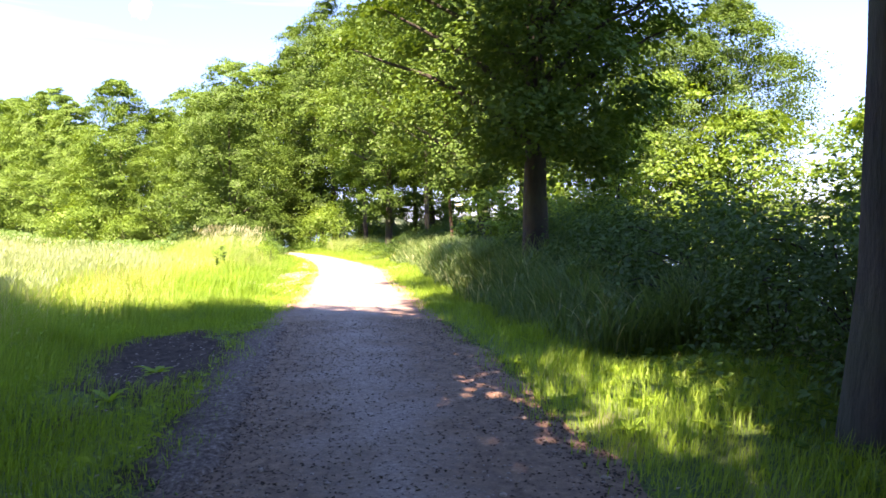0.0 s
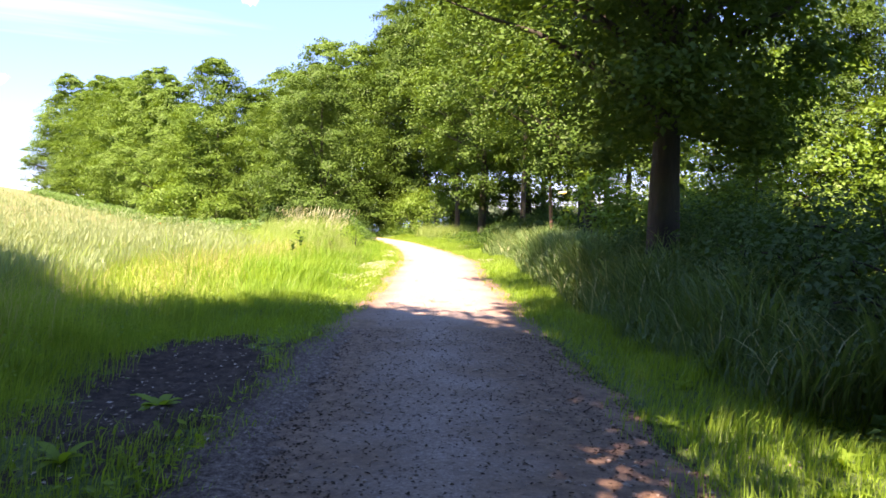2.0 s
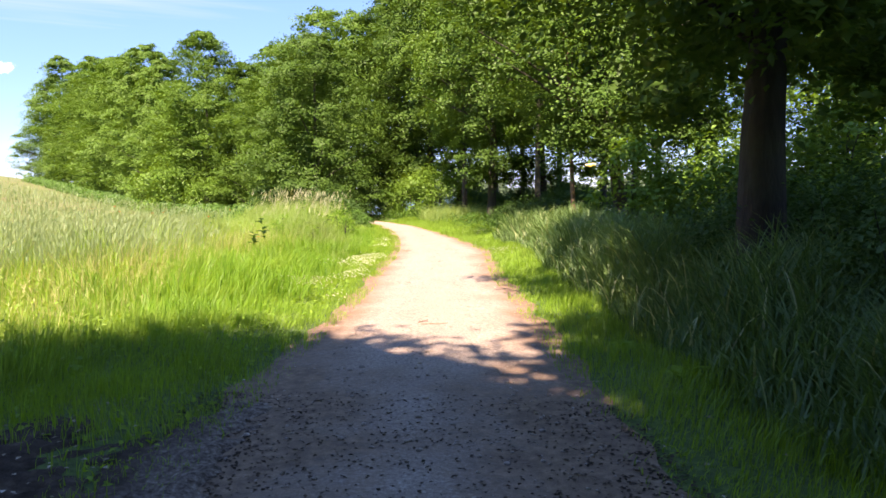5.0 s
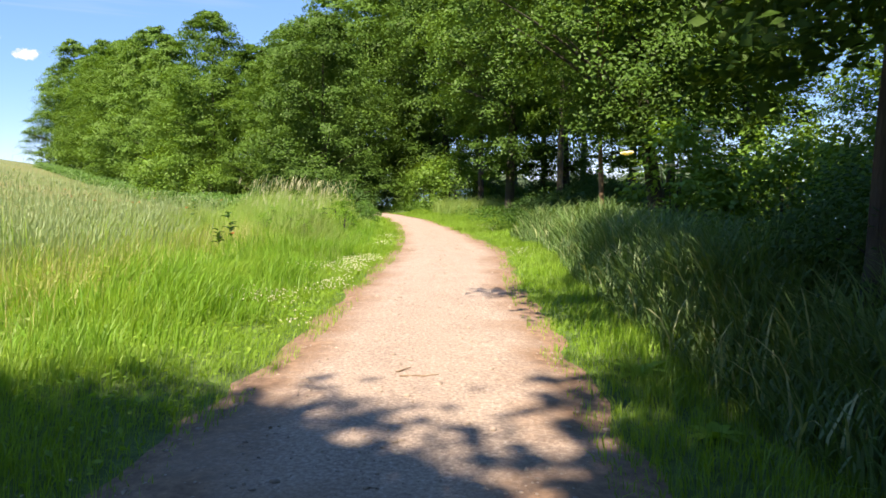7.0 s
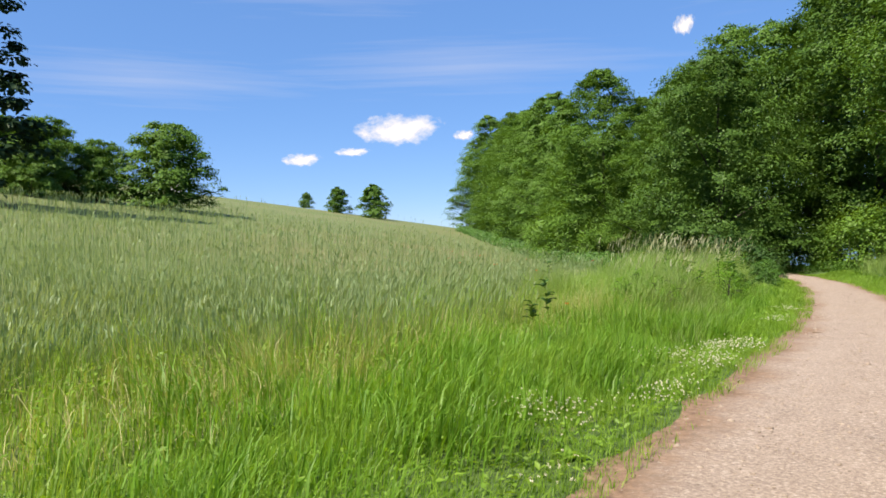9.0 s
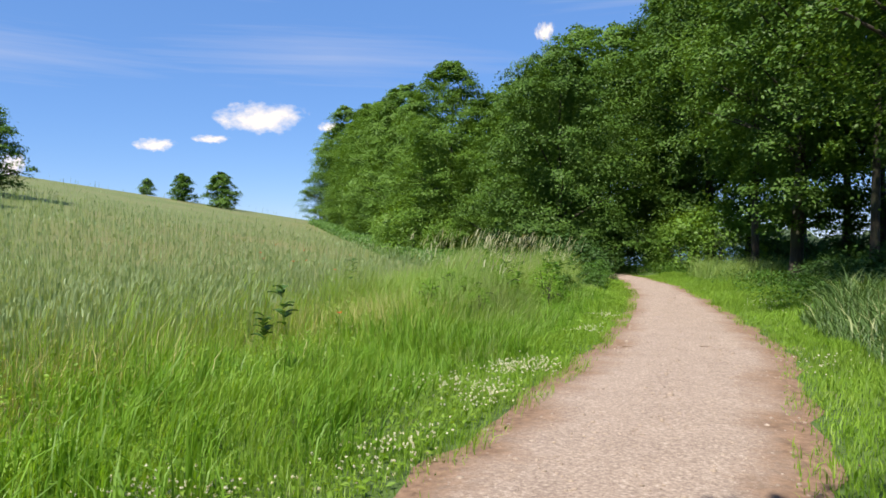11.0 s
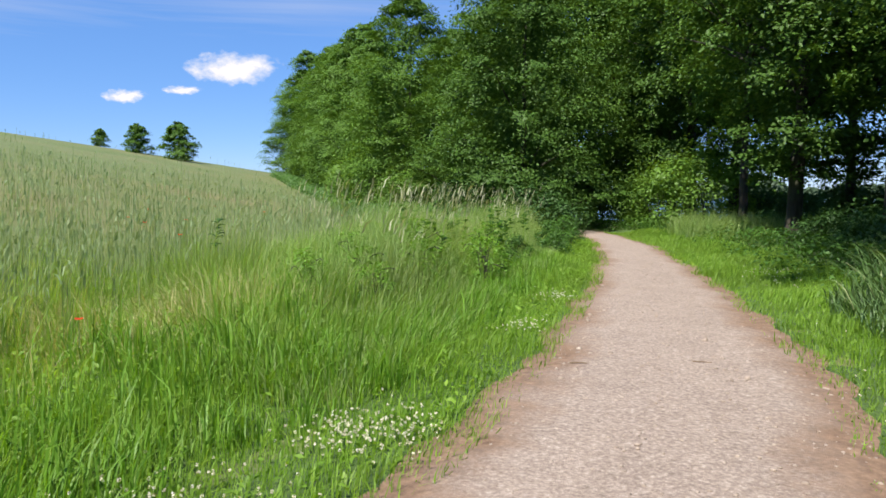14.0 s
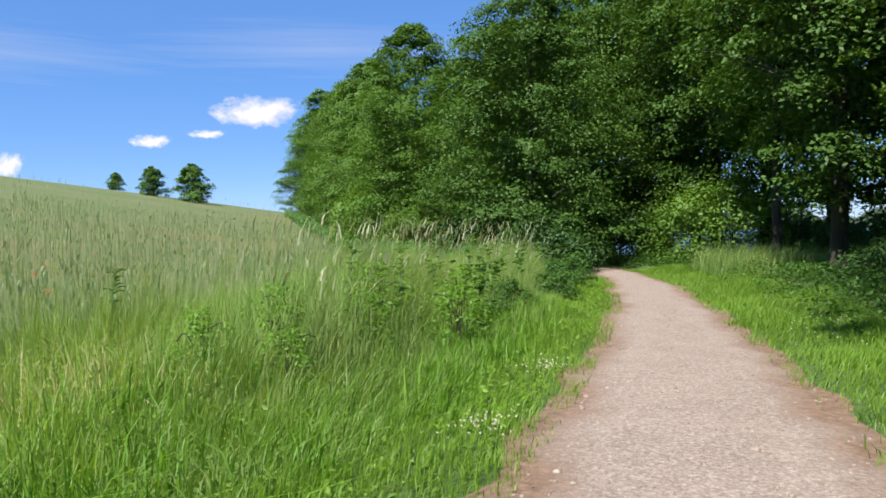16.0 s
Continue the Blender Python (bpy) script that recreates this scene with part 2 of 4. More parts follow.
def cloud_material(name, scale, soft, stretch, glow):
    """White vapour: a soft-edged puff that lets the sky through where it is thin."""
    mat, nt, out = nodes_of(name)
    tc = nt.nodes.new("ShaderNodeTexCoord")
    ln = nt.nodes.new("ShaderNodeVectorMath")
    ln.operation = "LENGTH"
    nt.links.new(tc.outputs["Object"], ln.inputs[0])
    ad = nt.nodes.new("ShaderNodeMath")
    ad.operation = "MULTIPLY_ADD"
    nt.links.new(noise_of(nt, scale, 7, 0.6, stretch=stretch), ad.inputs[0])
    ad.inputs[1].default_value = 1.5
    sub = nt.nodes.new("ShaderNodeMath")
    sub.operation = "MULTIPLY"
    nt.links.new(ln.outputs["Value"], sub.inputs[0])
    sub.inputs[1].default_value = -1.0
    nt.links.new(sub.outputs[0], ad.inputs[2])
    fac = ramp(nt, ad.outputs[0], [(soft[0], (0, 0, 0)), (soft[1], (soft[2],) * 3)])
    em, tr, mx = nt.nodes.new("ShaderNodeEmission"), nt.nodes.new("ShaderNodeBsdfTransparent"), nt.nodes.new("ShaderNodeMixShader")
    em.inputs["Color"].default_value, em.inputs["Strength"].default_value = (1.0, 0.97, 0.96, 1), glow
    nt.links.new(fac, mx.inputs[0])
    nt.links.new(tr.outputs[0], mx.inputs[1]), nt.links.new(em.outputs[0], mx.inputs[2])
    nt.links.new(mx.outputs[0], out.inputs["Surface"])
    return mat


# ---- mesh helpers ----
def mesh_of(name, verts, tris, mats=()):
    """A mesh from arrays of vertices and triangles."""
    verts, tris = np.asarray(verts, np.float32), np.asarray(tris, np.int32)
    me = bpy.data.meshes.new(name)
    me.vertices.add(len(verts))
    me.vertices.foreach_set("co", verts.ravel())
    me.loops.add(tris.size)
    me.loops.foreach_set("vertex_index", tris.ravel())
    me.polygons.add(len(tris))
    me.polygons.foreach_set("loop_start", np.arange(0, tris.size, tris.shape[1], dtype=np.int32))
    me.polygons.foreach_set("loop_total", np.full(len(tris), tris.shape[1], np.int32))
    me.update(calc_edges=True)
    for m in mats:
        me.materials.append(m)
    return me


def smooth(me):
    me.polygons.foreach_set("use_smooth", np.ones(len(me.polygons), bool))
    return me


def part(name, me, parent=None, label=""):
    ob = new(name, me)
    if parent:
        ob.parent = parent
    return tagged(ob, label)


def join(pieces):
    """One vertex and face array out of several."""
    vs, fs, n = [], [], 0
    for v, f in pieces:
        vs.append(np.asarray(v, float)), fs.append(np.asarray(f) + n)
        n += len(v)
    return np.concatenate(vs), np.concatenate(fs)


def tube(points, radii, sides=8, rng=None, rough=0.0):
    """A tapered, slightly uneven tube along points."""
    pts = np.asarray(points, float)
    tang = np.gradient(pts, axis=0)
    tang /= np.linalg.norm(tang, axis=1)[:, None] + 1e-9
    ref = np.where(np.abs(tang[:, 2:3]) > 0.9, np.array([[1.0, 0, 0]]), np.array([[0, 0, 1.0]]))
    a = np.cross(tang, ref)
    a /= np.linalg.norm(a, axis=1)[:, None] + 1e-9
    b = np.cross(tang, a)
    ang = np.linspace(0, 2 * np.pi, sides, endpoint=False)
    r = np.asarray(radii, float)[:, None] * (1 + (rng.normal(0, rough, (len(pts), sides)) if rng is not None and rough else 0))
    v = pts[:, None, :] + r[..., None] * (np.cos(ang)[None, :, None] * a[:, None, :] + np.sin(ang)[None, :, None] * b[:, None, :])
    f = []
    for i in range(len(pts) - 1):
        for j in range(sides):
            k = (j + 1) % sides
            p, q, s, t = i * sides + j, i * sides + k, (i + 1) * sides + k, (i + 1) * sides + j
            f += [(p, q, s), (p, s, t)]
    return v.reshape(-1, 3), np.array(f)


def leaves(centres, normals, size, rng, aspect=0.62):
    """Kite-shaped leaves, folded along the midrib, at centres, facing about along normals."""
    n = len(centres)
    nor = normals + rng.normal(0, 0.42, (n, 3))
    nor /= np.linalg.norm(nor, axis=1)[:, None] + 1e-9
    t = rng.normal(0, 1, (n, 3))
    t[:, 2] -= 0.5
    t -= nor * np.sum(t * nor, axis=1)[:, None]
    t /= np.linalg.norm(t, axis=1)[:, None] + 1e-9
    s = np.cross(nor, t)
    L = (np.asarray(size) * rng.uniform(0.6, 1.3, n))[:, None]
    W = L * aspect * 0.5
    fold = nor * L * 0.12
    v = np.stack([centres - t * L * 0.5, centres + s * W + fold - t * L * 0.05, centres + t * L * 0.5, centres - s * W + fold - t * L * 0.05], axis=1)
    base = np.arange(n)[:, None] * 4
    f = np.concatenate([base + np.array([[0, 1, 2]]), base + np.array([[0, 2, 3]])])
    return v.reshape(-1, 3), f


def blades(p, height, width, rng, lean=0.35, wind=(0.12, 0.05)):
    """Curved, pointed grass blades, rooted at p."""
    n = len(p)
    h = np.broadcast_to(np.asarray(height, float), (n,))
    w = np.broadcast_to(np.asarray(width, float), (n,)) * rng.uniform(0.6, 1.3, n)
    az = rng.uniform(0, 2 * np.pi, n)
    d = np.stack([np.cos(az), np.sin(az), np.zeros(n)], 1)
    s = np.stack([-np.sin(az + rng.normal(0, 0.8, n)), np.cos(az), np.zeros(n)], 1)
    bend = (np.abs(rng.normal(0, lean, n)) * h)[:, None]
    sway = np.stack([np.sin(p[:, 0] * 1.1 + 1.7 * np.sin(p[:, 1] * 0.8)), np.cos(p[:, 1] * 0.9 + 1.5 * np.sin(p[:, 0] * 0.7)), 0 * h], 1)
    drift = (np.array([[wind[0], wind[1], 0]]) + 0.28 * lean * sway) * h[:, None]
    up = np.array([[0, 0, 1.0]])
    mid = p + d * bend * 0.3 + drift * 0.3 + up * (h * 0.58)[:, None]
    tip = p + d * bend + drift + up * (h * (1 - 0.25 * np.minimum(1, bend[:, 0] / h)))[:, None]
    sw = s * (w * 0.5)[:, None]
    v = np.stack([p - sw, p + sw, mid + sw * 0.85, mid - sw * 0.85, tip], axis=1)
    base = np.arange(n)[:, None] * 5
    f = np.concatenate([base + np.array([[0, 1, 2]]), base + np.array([[0, 2, 3]]), base + np.array([[3, 2, 4]])])
    return v.reshape(-1, 3), f


def reeds(p, height, width, rng):
    """Long reed blades that rise, arch over and hang at the tip."""
    n = len(p)
    az = rng.uniform(0, 2 * np.pi, n)
    d = np.stack([np.cos(az), np.sin(az), np.zeros(n)], 1)
    s = np.stack([-np.sin(az), np.cos(az), np.zeros(n)], 1)
    arch = rng.uniform(0.25, 0.75, n)
    rows = []
    for q, wd in ((0, 0.55), (0.35, 1.0), (0.65, 0.9), (0.86, 0.55), (1.0, 0.04)):
        c = p + d * (height * arch * q ** 2.2)[:, None] + np.array([[0, 0, 1.0]]) * (height * (q - 0.42 * arch * q ** 4))[:, None]
        half = s * (0.5 * width * wd * rng.uniform(0.8, 1.2, n))[:, None]
        rows += [c - half, c + half]
    v = np.stack(rows, 1)
    base = np.arange(n)[:, None] * 10
    f = np.concatenate([base + np.array([t]) for k in range(4) for t in ((2 * k, 2 * k + 1, 2 * k + 3), (2 * k, 2 * k + 3, 2 * k + 2))])
    return v.reshape(-1, 3), f


# ---- plan: path edges, shore and relief ----
LEFT_EDGE = [(-60, -1.0), (0, -1.4), (4.2, -1.62), (7, -2.14), (10, -2.56), (13.8, -2.98), (17, -3.28), (20.3, -3.8), (23, -4.1), (26.5, -4.75), (30, -5.5), (34.4, -6.58), (39, -8.1), (41.8, -9.1), (44.6, -10.4), (47.5, -12.6), (51, -16.4), (56, -23.0)]
RIGHT_EDGE = [(-60, 1.5), (0, 1.15), (4, 0.92), (6.75, 0.57), (8.6, 0.34), (11.3, -0.16), (13.8, -0.5), (18.4, -1.24), (20, -1.46), (24.9, -2.02), (28.3, -2.95), (33.5, -4.5), (39.4, -6.5), (43.7, -8.5), (46.5, -10.0), (49.5, -12.6), (53, -16.4), (58, -23.0)]
SHORE = [(-300, 60), (-60, 16), (0, 11), (20, 9.5), (45, 4.5), (58, -6), (70, -20), (92, -48), (140, -105), (400, -420)]


def along(table, y):
    return np.interp(y, [p[0] for p in table], [p[1] for p in table])


def soft_plus(v, k):
    return k * np.logaddexp(0, v / k)


def smoothstep(a, b, v):
    t = np.clip((v - a) / (b - a), 0, 1)
    return t * t * (3 - 2 * t)


def gz(x, y):
    """Height of the ground: flat by the path, a hill over the field, a bank down to the lake."""
    x, y = np.asarray(x, float), np.asarray(y, float)
    hill = soft_plus(0.15 * (-x - 6) - 0.06 * y, 0.4)
    r = np.hypot(x, y - 15)
    hill = np.minimum(hill, 15) - 0.0035 * np.maximum(0, r - 124) ** 2
    hill = np.maximum(hill, -1.0 + 0 * x)
    lake = x - along(SHORE, y)
    bank = -4.2 * smoothstep(-5, 7, lake)
    far = 5.2 * smoothstep(560, 640, np.minimum(lake, y + 900)) * (lake > 0)
    off = np.maximum(along(LEFT_EDGE, y) - x, x - along(RIGHT_EDGE, y))
    knoll = 0.05 * smoothstep(0.1, 1.2, off) * (np.sin(x * 2.1 + y * 0.7) + np.sin(y * 1.7 - x)) * (r < 60)
    return hill * (lake < 20) + bank + far + knoll


def path_surface():
    ys = np.concatenate([np.arange(-30, 48, 0.3), np.arange(48, 58, 0.5)])
    us = np.linspace(0, 1, 23)
    L, R = along(LEFT_EDGE, ys), along(RIGHT_EDGE, ys)
    k = np.array([0.25, 0.5, 0.25])
    L, R = np.convolve(np.pad(L, 1, "edge"), k, "valid"), np.convolve(np.pad(R, 1, "edge"), k, "valid")
    L = L + 0.07 * np.sin(ys * 1.9 + 2 * np.sin(ys * 0.7)) + 0.05 * np.sin(ys * 5.3 + np.sin(ys * 2.3))
    R = R + 0.06 * np.sin(ys * 2.3 + 2 * np.sin(ys * 0.9)) + 0.05 * np.sin(ys * 6.1)
    x = (L[:, None] - 0.12) + us[None, :] * (R - L + 0.24)[:, None]
    y = np.repeat(ys[:, None], len(us), 1)
    c = np.abs(us * 2 - 1)[None, :]
    z = gz(x, y) + 0.012 + 0.035 * (1 - c ** 2) + 0.006 * np.sin(x * 9 + y * 5) * np.sin(y * 3.1)
    v = np.stack([x, y, z], -1).reshape(-1, 3)
    w = len(us)
    i = (np.arange(len(ys) - 1)[:, None] * w + np.arange(w - 1)[None, :]).ravel()
    me = smooth(mesh_of("path", v, np.stack([i, i + 1, i + w + 1, i + w], 1), [path_material()]))
    inner = np.minimum(x - L[:, None], R[:, None] - x)
    worn = np.maximum(c, (1.1 - 0.4 * inner) * smoothstep(15, 11, y))
    at = me.attributes.new("margin", "FLOAT", "POINT")
    at.data.foreach_set("value", worn.astype(np.float32).ravel())
    return tagged(new("path", me), "pale crushed gravel footpath with brown earthy margins", "path", kind="structure")


def ground_sheet():
    s = np.sinh(np.linspace(-6.2, 6.2, 330))
    g = s / s.max() * 3200
    X, Y = np.meshgrid(g - 6, g + 18, indexing="xy")
    v = np.stack([X, Y, gz(X, Y)], -1).reshape(-1, 3)
    w = len(g)
    i = (np.arange(w - 1)[:, None] * w + np.arange(w - 1)[None, :]).ravel()
    me = smooth(mesh_of("ground", v, np.stack([i, i + 1, i + w + 1, i + w], 1), [ground_material()]))
    return tagged(new("ground", me), "green field rising to a low hill", "ground", kind="structure")


def lake():
    me = mesh_of("water", [(-3000, -800, -2.1), (3000, -800, -2.1), (3000, 3000, -2.1), (-3000, 3000, -2.1)], [(0, 1, 2, 3)], [water_material()])
    return tagged(new("water", me), "blue lake behind the trees", "lake", kind="structure")


def turf(side):
    """Dark thatch and soil from which the verge grass grows."""
    ys, ws = np.arange(-12, 50, 0.4), np.linspace(-0.05, 3.4, 10)
    edge = along(LEFT_EDGE, ys) if side < 0 else along(RIGHT_EDGE, ys)
    x = edge[:, None] + side * ws[None, :]
    y = np.repeat(ys[:, None], len(ws), 1)
    z = gz(x, y) + 0.008 - 0.03 * (ws > 3.2)[None, :]
    i = (np.arange(len(ys) - 1)[:, None] * 10 + np.arange(9)[None, :]).ravel()
    q = np.stack([i, i + 1, i + 11, i + 10], 1)
    me = smooth(mesh_of("verge", np.stack([x, y, z], -1).reshape(-1, 3), q if side > 0 else q[:, ::-1], [M_TURF]))
    return tagged(new("verge", me), "mossy turf along the footpath", "verge", kind="structure")


ground_sheet()
turf(-1), turf(1)
path_surface()
lake()


# ---- trees and shrubs ----
def crown_points(H, base, R, profile, clumps, per, rng, squash=0.75, clump_size=0.3, lift=0.0):
    """Leaf places and outward directions: clumps set out inside a crown's outline."""
    u = rng.beta(1.15, 1.1, clumps)
    az = rng.uniform(0, 2 * np.pi, clumps)
    rad = R * np.interp(u, [p[0] for p in profile], [p[1] for p in profile]) * np.sqrt(rng.uniform(0.18, 1.0, clumps))
    c = np.stack([np.cos(az) * rad, np.sin(az) * rad, base + u * (H - base)], 1)
    cr = R * clump_size * rng.uniform(0.6, 1.35, clumps)
    d = rng.normal(0, 1, (clumps, per, 3))
    d /= np.linalg.norm(d, axis=2)[..., None]
    shell = np.clip(rng.normal(0.82, 0.24, (clumps, per, 1)), 0.1, 1.6)
    p = c[:, None, :] + d * shell * cr[:, None, None] * np.array([1, 1, squash])
    nrm = d + np.array([0, 0, 1.2])
    out = np.hypot(p[..., 0], p[..., 1]) - 0.6 * R
    keep = p[..., 2] > np.maximum(0.15, base * 0.85 + lift * np.maximum(0, out))
    return p[keep], nrm[keep], c


def spray_points(H, base, R, profile, clumps, per, rng, clump=0.17, droop=0.35, core=0.12, lift=0.0):
    """Leaf places and directions: drooping leafy sprays around an uneven, lobed crown, with gaps between them."""
    u = np.concatenate([rng.beta(1.0, 1.1, clumps - 20), rng.uniform(0.55, 0.97, 20)])
    az = rng.uniform(0, 2 * np.pi, clumps)
    ph = rng.uniform(0, 6.28, 3)
    lobe = 1 + 0.16 * np.sin(3 * az + ph[0] + 5 * u) + 0.12 * np.sin(5 * az + ph[1] - 9 * u) + 0.08 * np.sin(2 * az + ph[2] + 14 * u)
    wide = np.interp(u, [p[0] for p in profile], [p[1] for p in profile])
    rad = R * wide * lobe * np.sqrt(rng.uniform(0.22, 1.0, clumps))
    c = np.stack([np.cos(az) * rad, np.sin(az) * rad, base + u * (H - base)], 1)
    cr = R * clump * rng.uniform(0.55, 1.5, clumps) * (0.34 + 0.66 * wide)
    o = np.stack([np.cos(az), np.sin(az), np.full(clumps, 0.1)], 1)[:, None, :]
    side = np.stack([-np.sin(az), np.cos(az), np.zeros(clumps)], 1)[:, None, :]
    d = rng.normal(0, 1, (clumps, per, 3))
    d /= np.linalg.norm(d, axis=2)[..., None]
    d *= np.clip(rng.normal(0.85, 0.3, (clumps, per, 1)), 0.1, 1.7)
    rise = np.where(rng.uniform(0, 1, (clumps, per)) < 0.75, np.abs(d[..., 2]), d[..., 2]) * 0.62 - droop * np.maximum(0, d[..., 0]) ** 2
    up = np.array([0, 0, 1.0])
    k = cr[:, None, None]
    p = c[:, None, :] + k * (1.2 * d[..., :1] * o + d[..., 1:2] * side + rise[..., None] * up)
    n = 0.45 * d + 1.0 * up + (0.35 + 0.5 * np.maximum(0, d[..., :1])) * o
    p, n = p.reshape(-1, 3), n.reshape(-1, 3)
    m = int(len(p) * core)
    uu, aa = rng.uniform(0.05, 0.85, m), rng.uniform(0, 6.28, m)
    rr = 0.55 * R * np.interp(uu, [q[0] for q in profile], [q[1] for q in profile]) * np.sqrt(rng.uniform(0, 1, m))
    p = np.concatenate([p, np.stack([np.cos(aa) * rr, np.sin(aa) * rr, base + uu * (H - base)], 1)])
    n = np.concatenate([n, rng.normal(0, 1, (m, 3))])
    keep = p[:, 2] > np.maximum(0.12, base * 0.8 + lift * np.maximum(0, np.hypot(p[:, 0], p[:, 1]) - 0.4 * R))
    return p[keep], n[keep], c


ROUND = [(0, 0.55), (0.2, 0.92), (0.45, 1.0), (0.7, 0.82), (0.88, 0.5), (1, 0.16)]
TALL = [(0, 0.5), (0.25, 0.85), (0.5, 1.0), (0.75, 0.75), (0.92, 0.4), (1, 0.12)]
HANGING = [(0, 0.3), (0.1, 0.6), (0.28, 0.9), (0.5, 1.0), (0.75, 0.75), (0.92, 0.4), (1, 0.12)]
CONE = [(0, 1.0), (0.3, 0.78), (0.6, 0.5), (0.85, 0.22), (1, 0.03)]


def tree(name, label, H, base, R, profile, clumps, per, leaf, leaf_mat, seed, trunk_r=0.2, lean=(0, 0), bark=None, squash=0.75, clump_size=0.3, limbs=11, category="tree", stems=1, lift=0.0, spray=0.0, droop=0.35, core=0.12):
    """A tapered trunk with limbs under a crown of many leaves."""
    rng = np.random.default_rng(seed)
    root = new(name)
    tagged(root, label, category)
    if spray:
        pts, nrm, centres = spray_points(H, base, R, profile, clumps, per, rng, spray, droop, core, lift)
    else:
        pts, nrm, centres = crown_points(H, base, R, profile, clumps, per, rng, squash, clump_size, lift)
    wood = []
    for k in range(stems):
        zz = np.linspace(-0.25, H * 0.86, 12)
        t = (zz + 0.25) / (H * 0.86 + 0.25)
        off = (rng.normal(0, 0.3, 2) * R * 0.5) if stems > 1 else np.zeros(2)
        px = lean[0] * t + off[0] * t + np.cumsum(rng.normal(0, 0.035 * trunk_r * 4, 12)) * t
        py = lean[1] * t + off[1] * t + np.cumsum(rng.normal(0, 0.035 * trunk_r * 4, 12)) * t
        rr = trunk_r * (1 - 0.88 * t) * (1 + 0.55 * np.exp(-t * 22))
        wood.append(tube(np.stack([px, py, zz], 1), rr, 10, rng, 0.05))
    me = smooth(mesh_of("trunk", *join(wood), [bark or M_BARK]))
    part("trunk", me, root)
    reach = np.hypot(centres[:, 0], centres[:, 1])
    centres = centres[centres[:, 2] > base + 0.4 + lift * 1.2 * np.maximum(0, reach - 0.5 * R)]
    far = centres[np.argsort(-np.hypot(centres[:, 0], centres[:, 1]))][: max(limbs, 1) * 2]
    for k in range(limbs):
        c = far[(k * 2) % len(far)]
        z0 = max(base * 0.7, c[2] - 0.45 * np.hypot(c[0], c[1]) - 0.3)
        t0 = min(1, (z0 + 0.25) / (H * 0.86 + 0.25))
        s0 = np.array([lean[0] * t0, lean[1] * t0, z0])
        q = np.linspace(0, 1, 6)[:, None]
        line = s0 * (1 - q) + c * q + np.array([0, 0, 0.25]) * np.sin(q * np.pi) + rng.normal(0, 0.05, (6, 3)) * q
        r0 = trunk_r * 0.42 * (1 - 0.6 * t0)
        part("limb", smooth(mesh_of("limb", *tube(line, np.linspace(r0, 0.012, 6), 6), [bark or M_BARK])), root)
    pts = pts + np.stack([lean[0] * pts[:, 2] / H, lean[1] * pts[:, 2] / H, 0 * pts[:, 2]], 1)
    part("crown", mesh_of("crown", *leaves(pts, nrm, leaf, rng), [leaf_mat]), root)
    return root


def stand(ob, x, y, turn=0, size=1.0, sink=0.0):
    ob.matrix_basis = pose(x, y, float(gz(x, y)) - sink, 0, 0, turn) @ Matrix.Diagonal((size, size, size, 1))
    return ob


def again(ob, x, y, turn=0, size=1.0, sink=0.0, label="", group=""):
    c = copy_thing(ob, pose(x, y, float(gz(x, y)) - sink, 0, 0, turn))
    c.scale = (size, size, size)
    return tagged(c, label, "", group)


# big shady tree beside the path, and the one at the start
shade = stand(tree("maple_tree", "large shady maple tree standing in the hedge", 14.5, 2.15, 3.0, [(0, 0.72), (0.12, 0.95), (0.3, 1.0), (0.55, 0.92), (0.75, 0.72), (0.9, 0.45), (1, 0.16)], 340, 200, 0.135, M_MAPLE_SHADED_ALDER, 3, 0.27, (0.3, 0.4), limbs=14, spray=0.2, droop=0.5, core=0.3, lift=0.95), 1.87, 14.8, 20)
near = stand(tree("maple_tree", "dark-barked tree at the start of the path", 17.5, 6.9, 3.9, ROUND, 320, 160, 0.24, M_MAPLE_SHADED_ALDER, 4, 0.31, (-0.35, 0.0), limbs=14, clump_size=0.24), 2.86, 4.4, 70)
# Unseen trees: some follow the shadow's edge, others added to block more light.
low = tree("maple_tree", "unseen broad tree shading the start of the path", 13.0, 3.8, 4.3, ROUND, 280, 175, 0.26, M_MAPLE_SHADED_ALDER, 5, 0.26, limbs=12, clump_size=0.25)
stand(low, -4.0, 1.45, 30)
for x, y, turn, size in ((-8.0, 0.9, 110, 0.95), (-11.4, 3.2, 200, 0.95), (-15.5, 2.6, 20, 1.0), (-1.4, -6.5, 160, 1.0), (4.9, -2.6, 300, 0.86), (5.4, 2.3, 210, 0.82), (-7.4, -2.4, 140, 1.0), (-3.8, -2.6, 40, 0.8), (-12.5, -1.2, 260, 1.0), (-5.5, -5.0, 250, 1.0), (-10.0, -6.0, 75, 1.0), (1.5, -12.0, 15, 1.0), (-5.0, -13.0, 190, 1.05), (-15.5, -5.0, 330, 1.0)):
    y -= 0.35
    again(low, x, y, turn, size, group="trees shading the start")

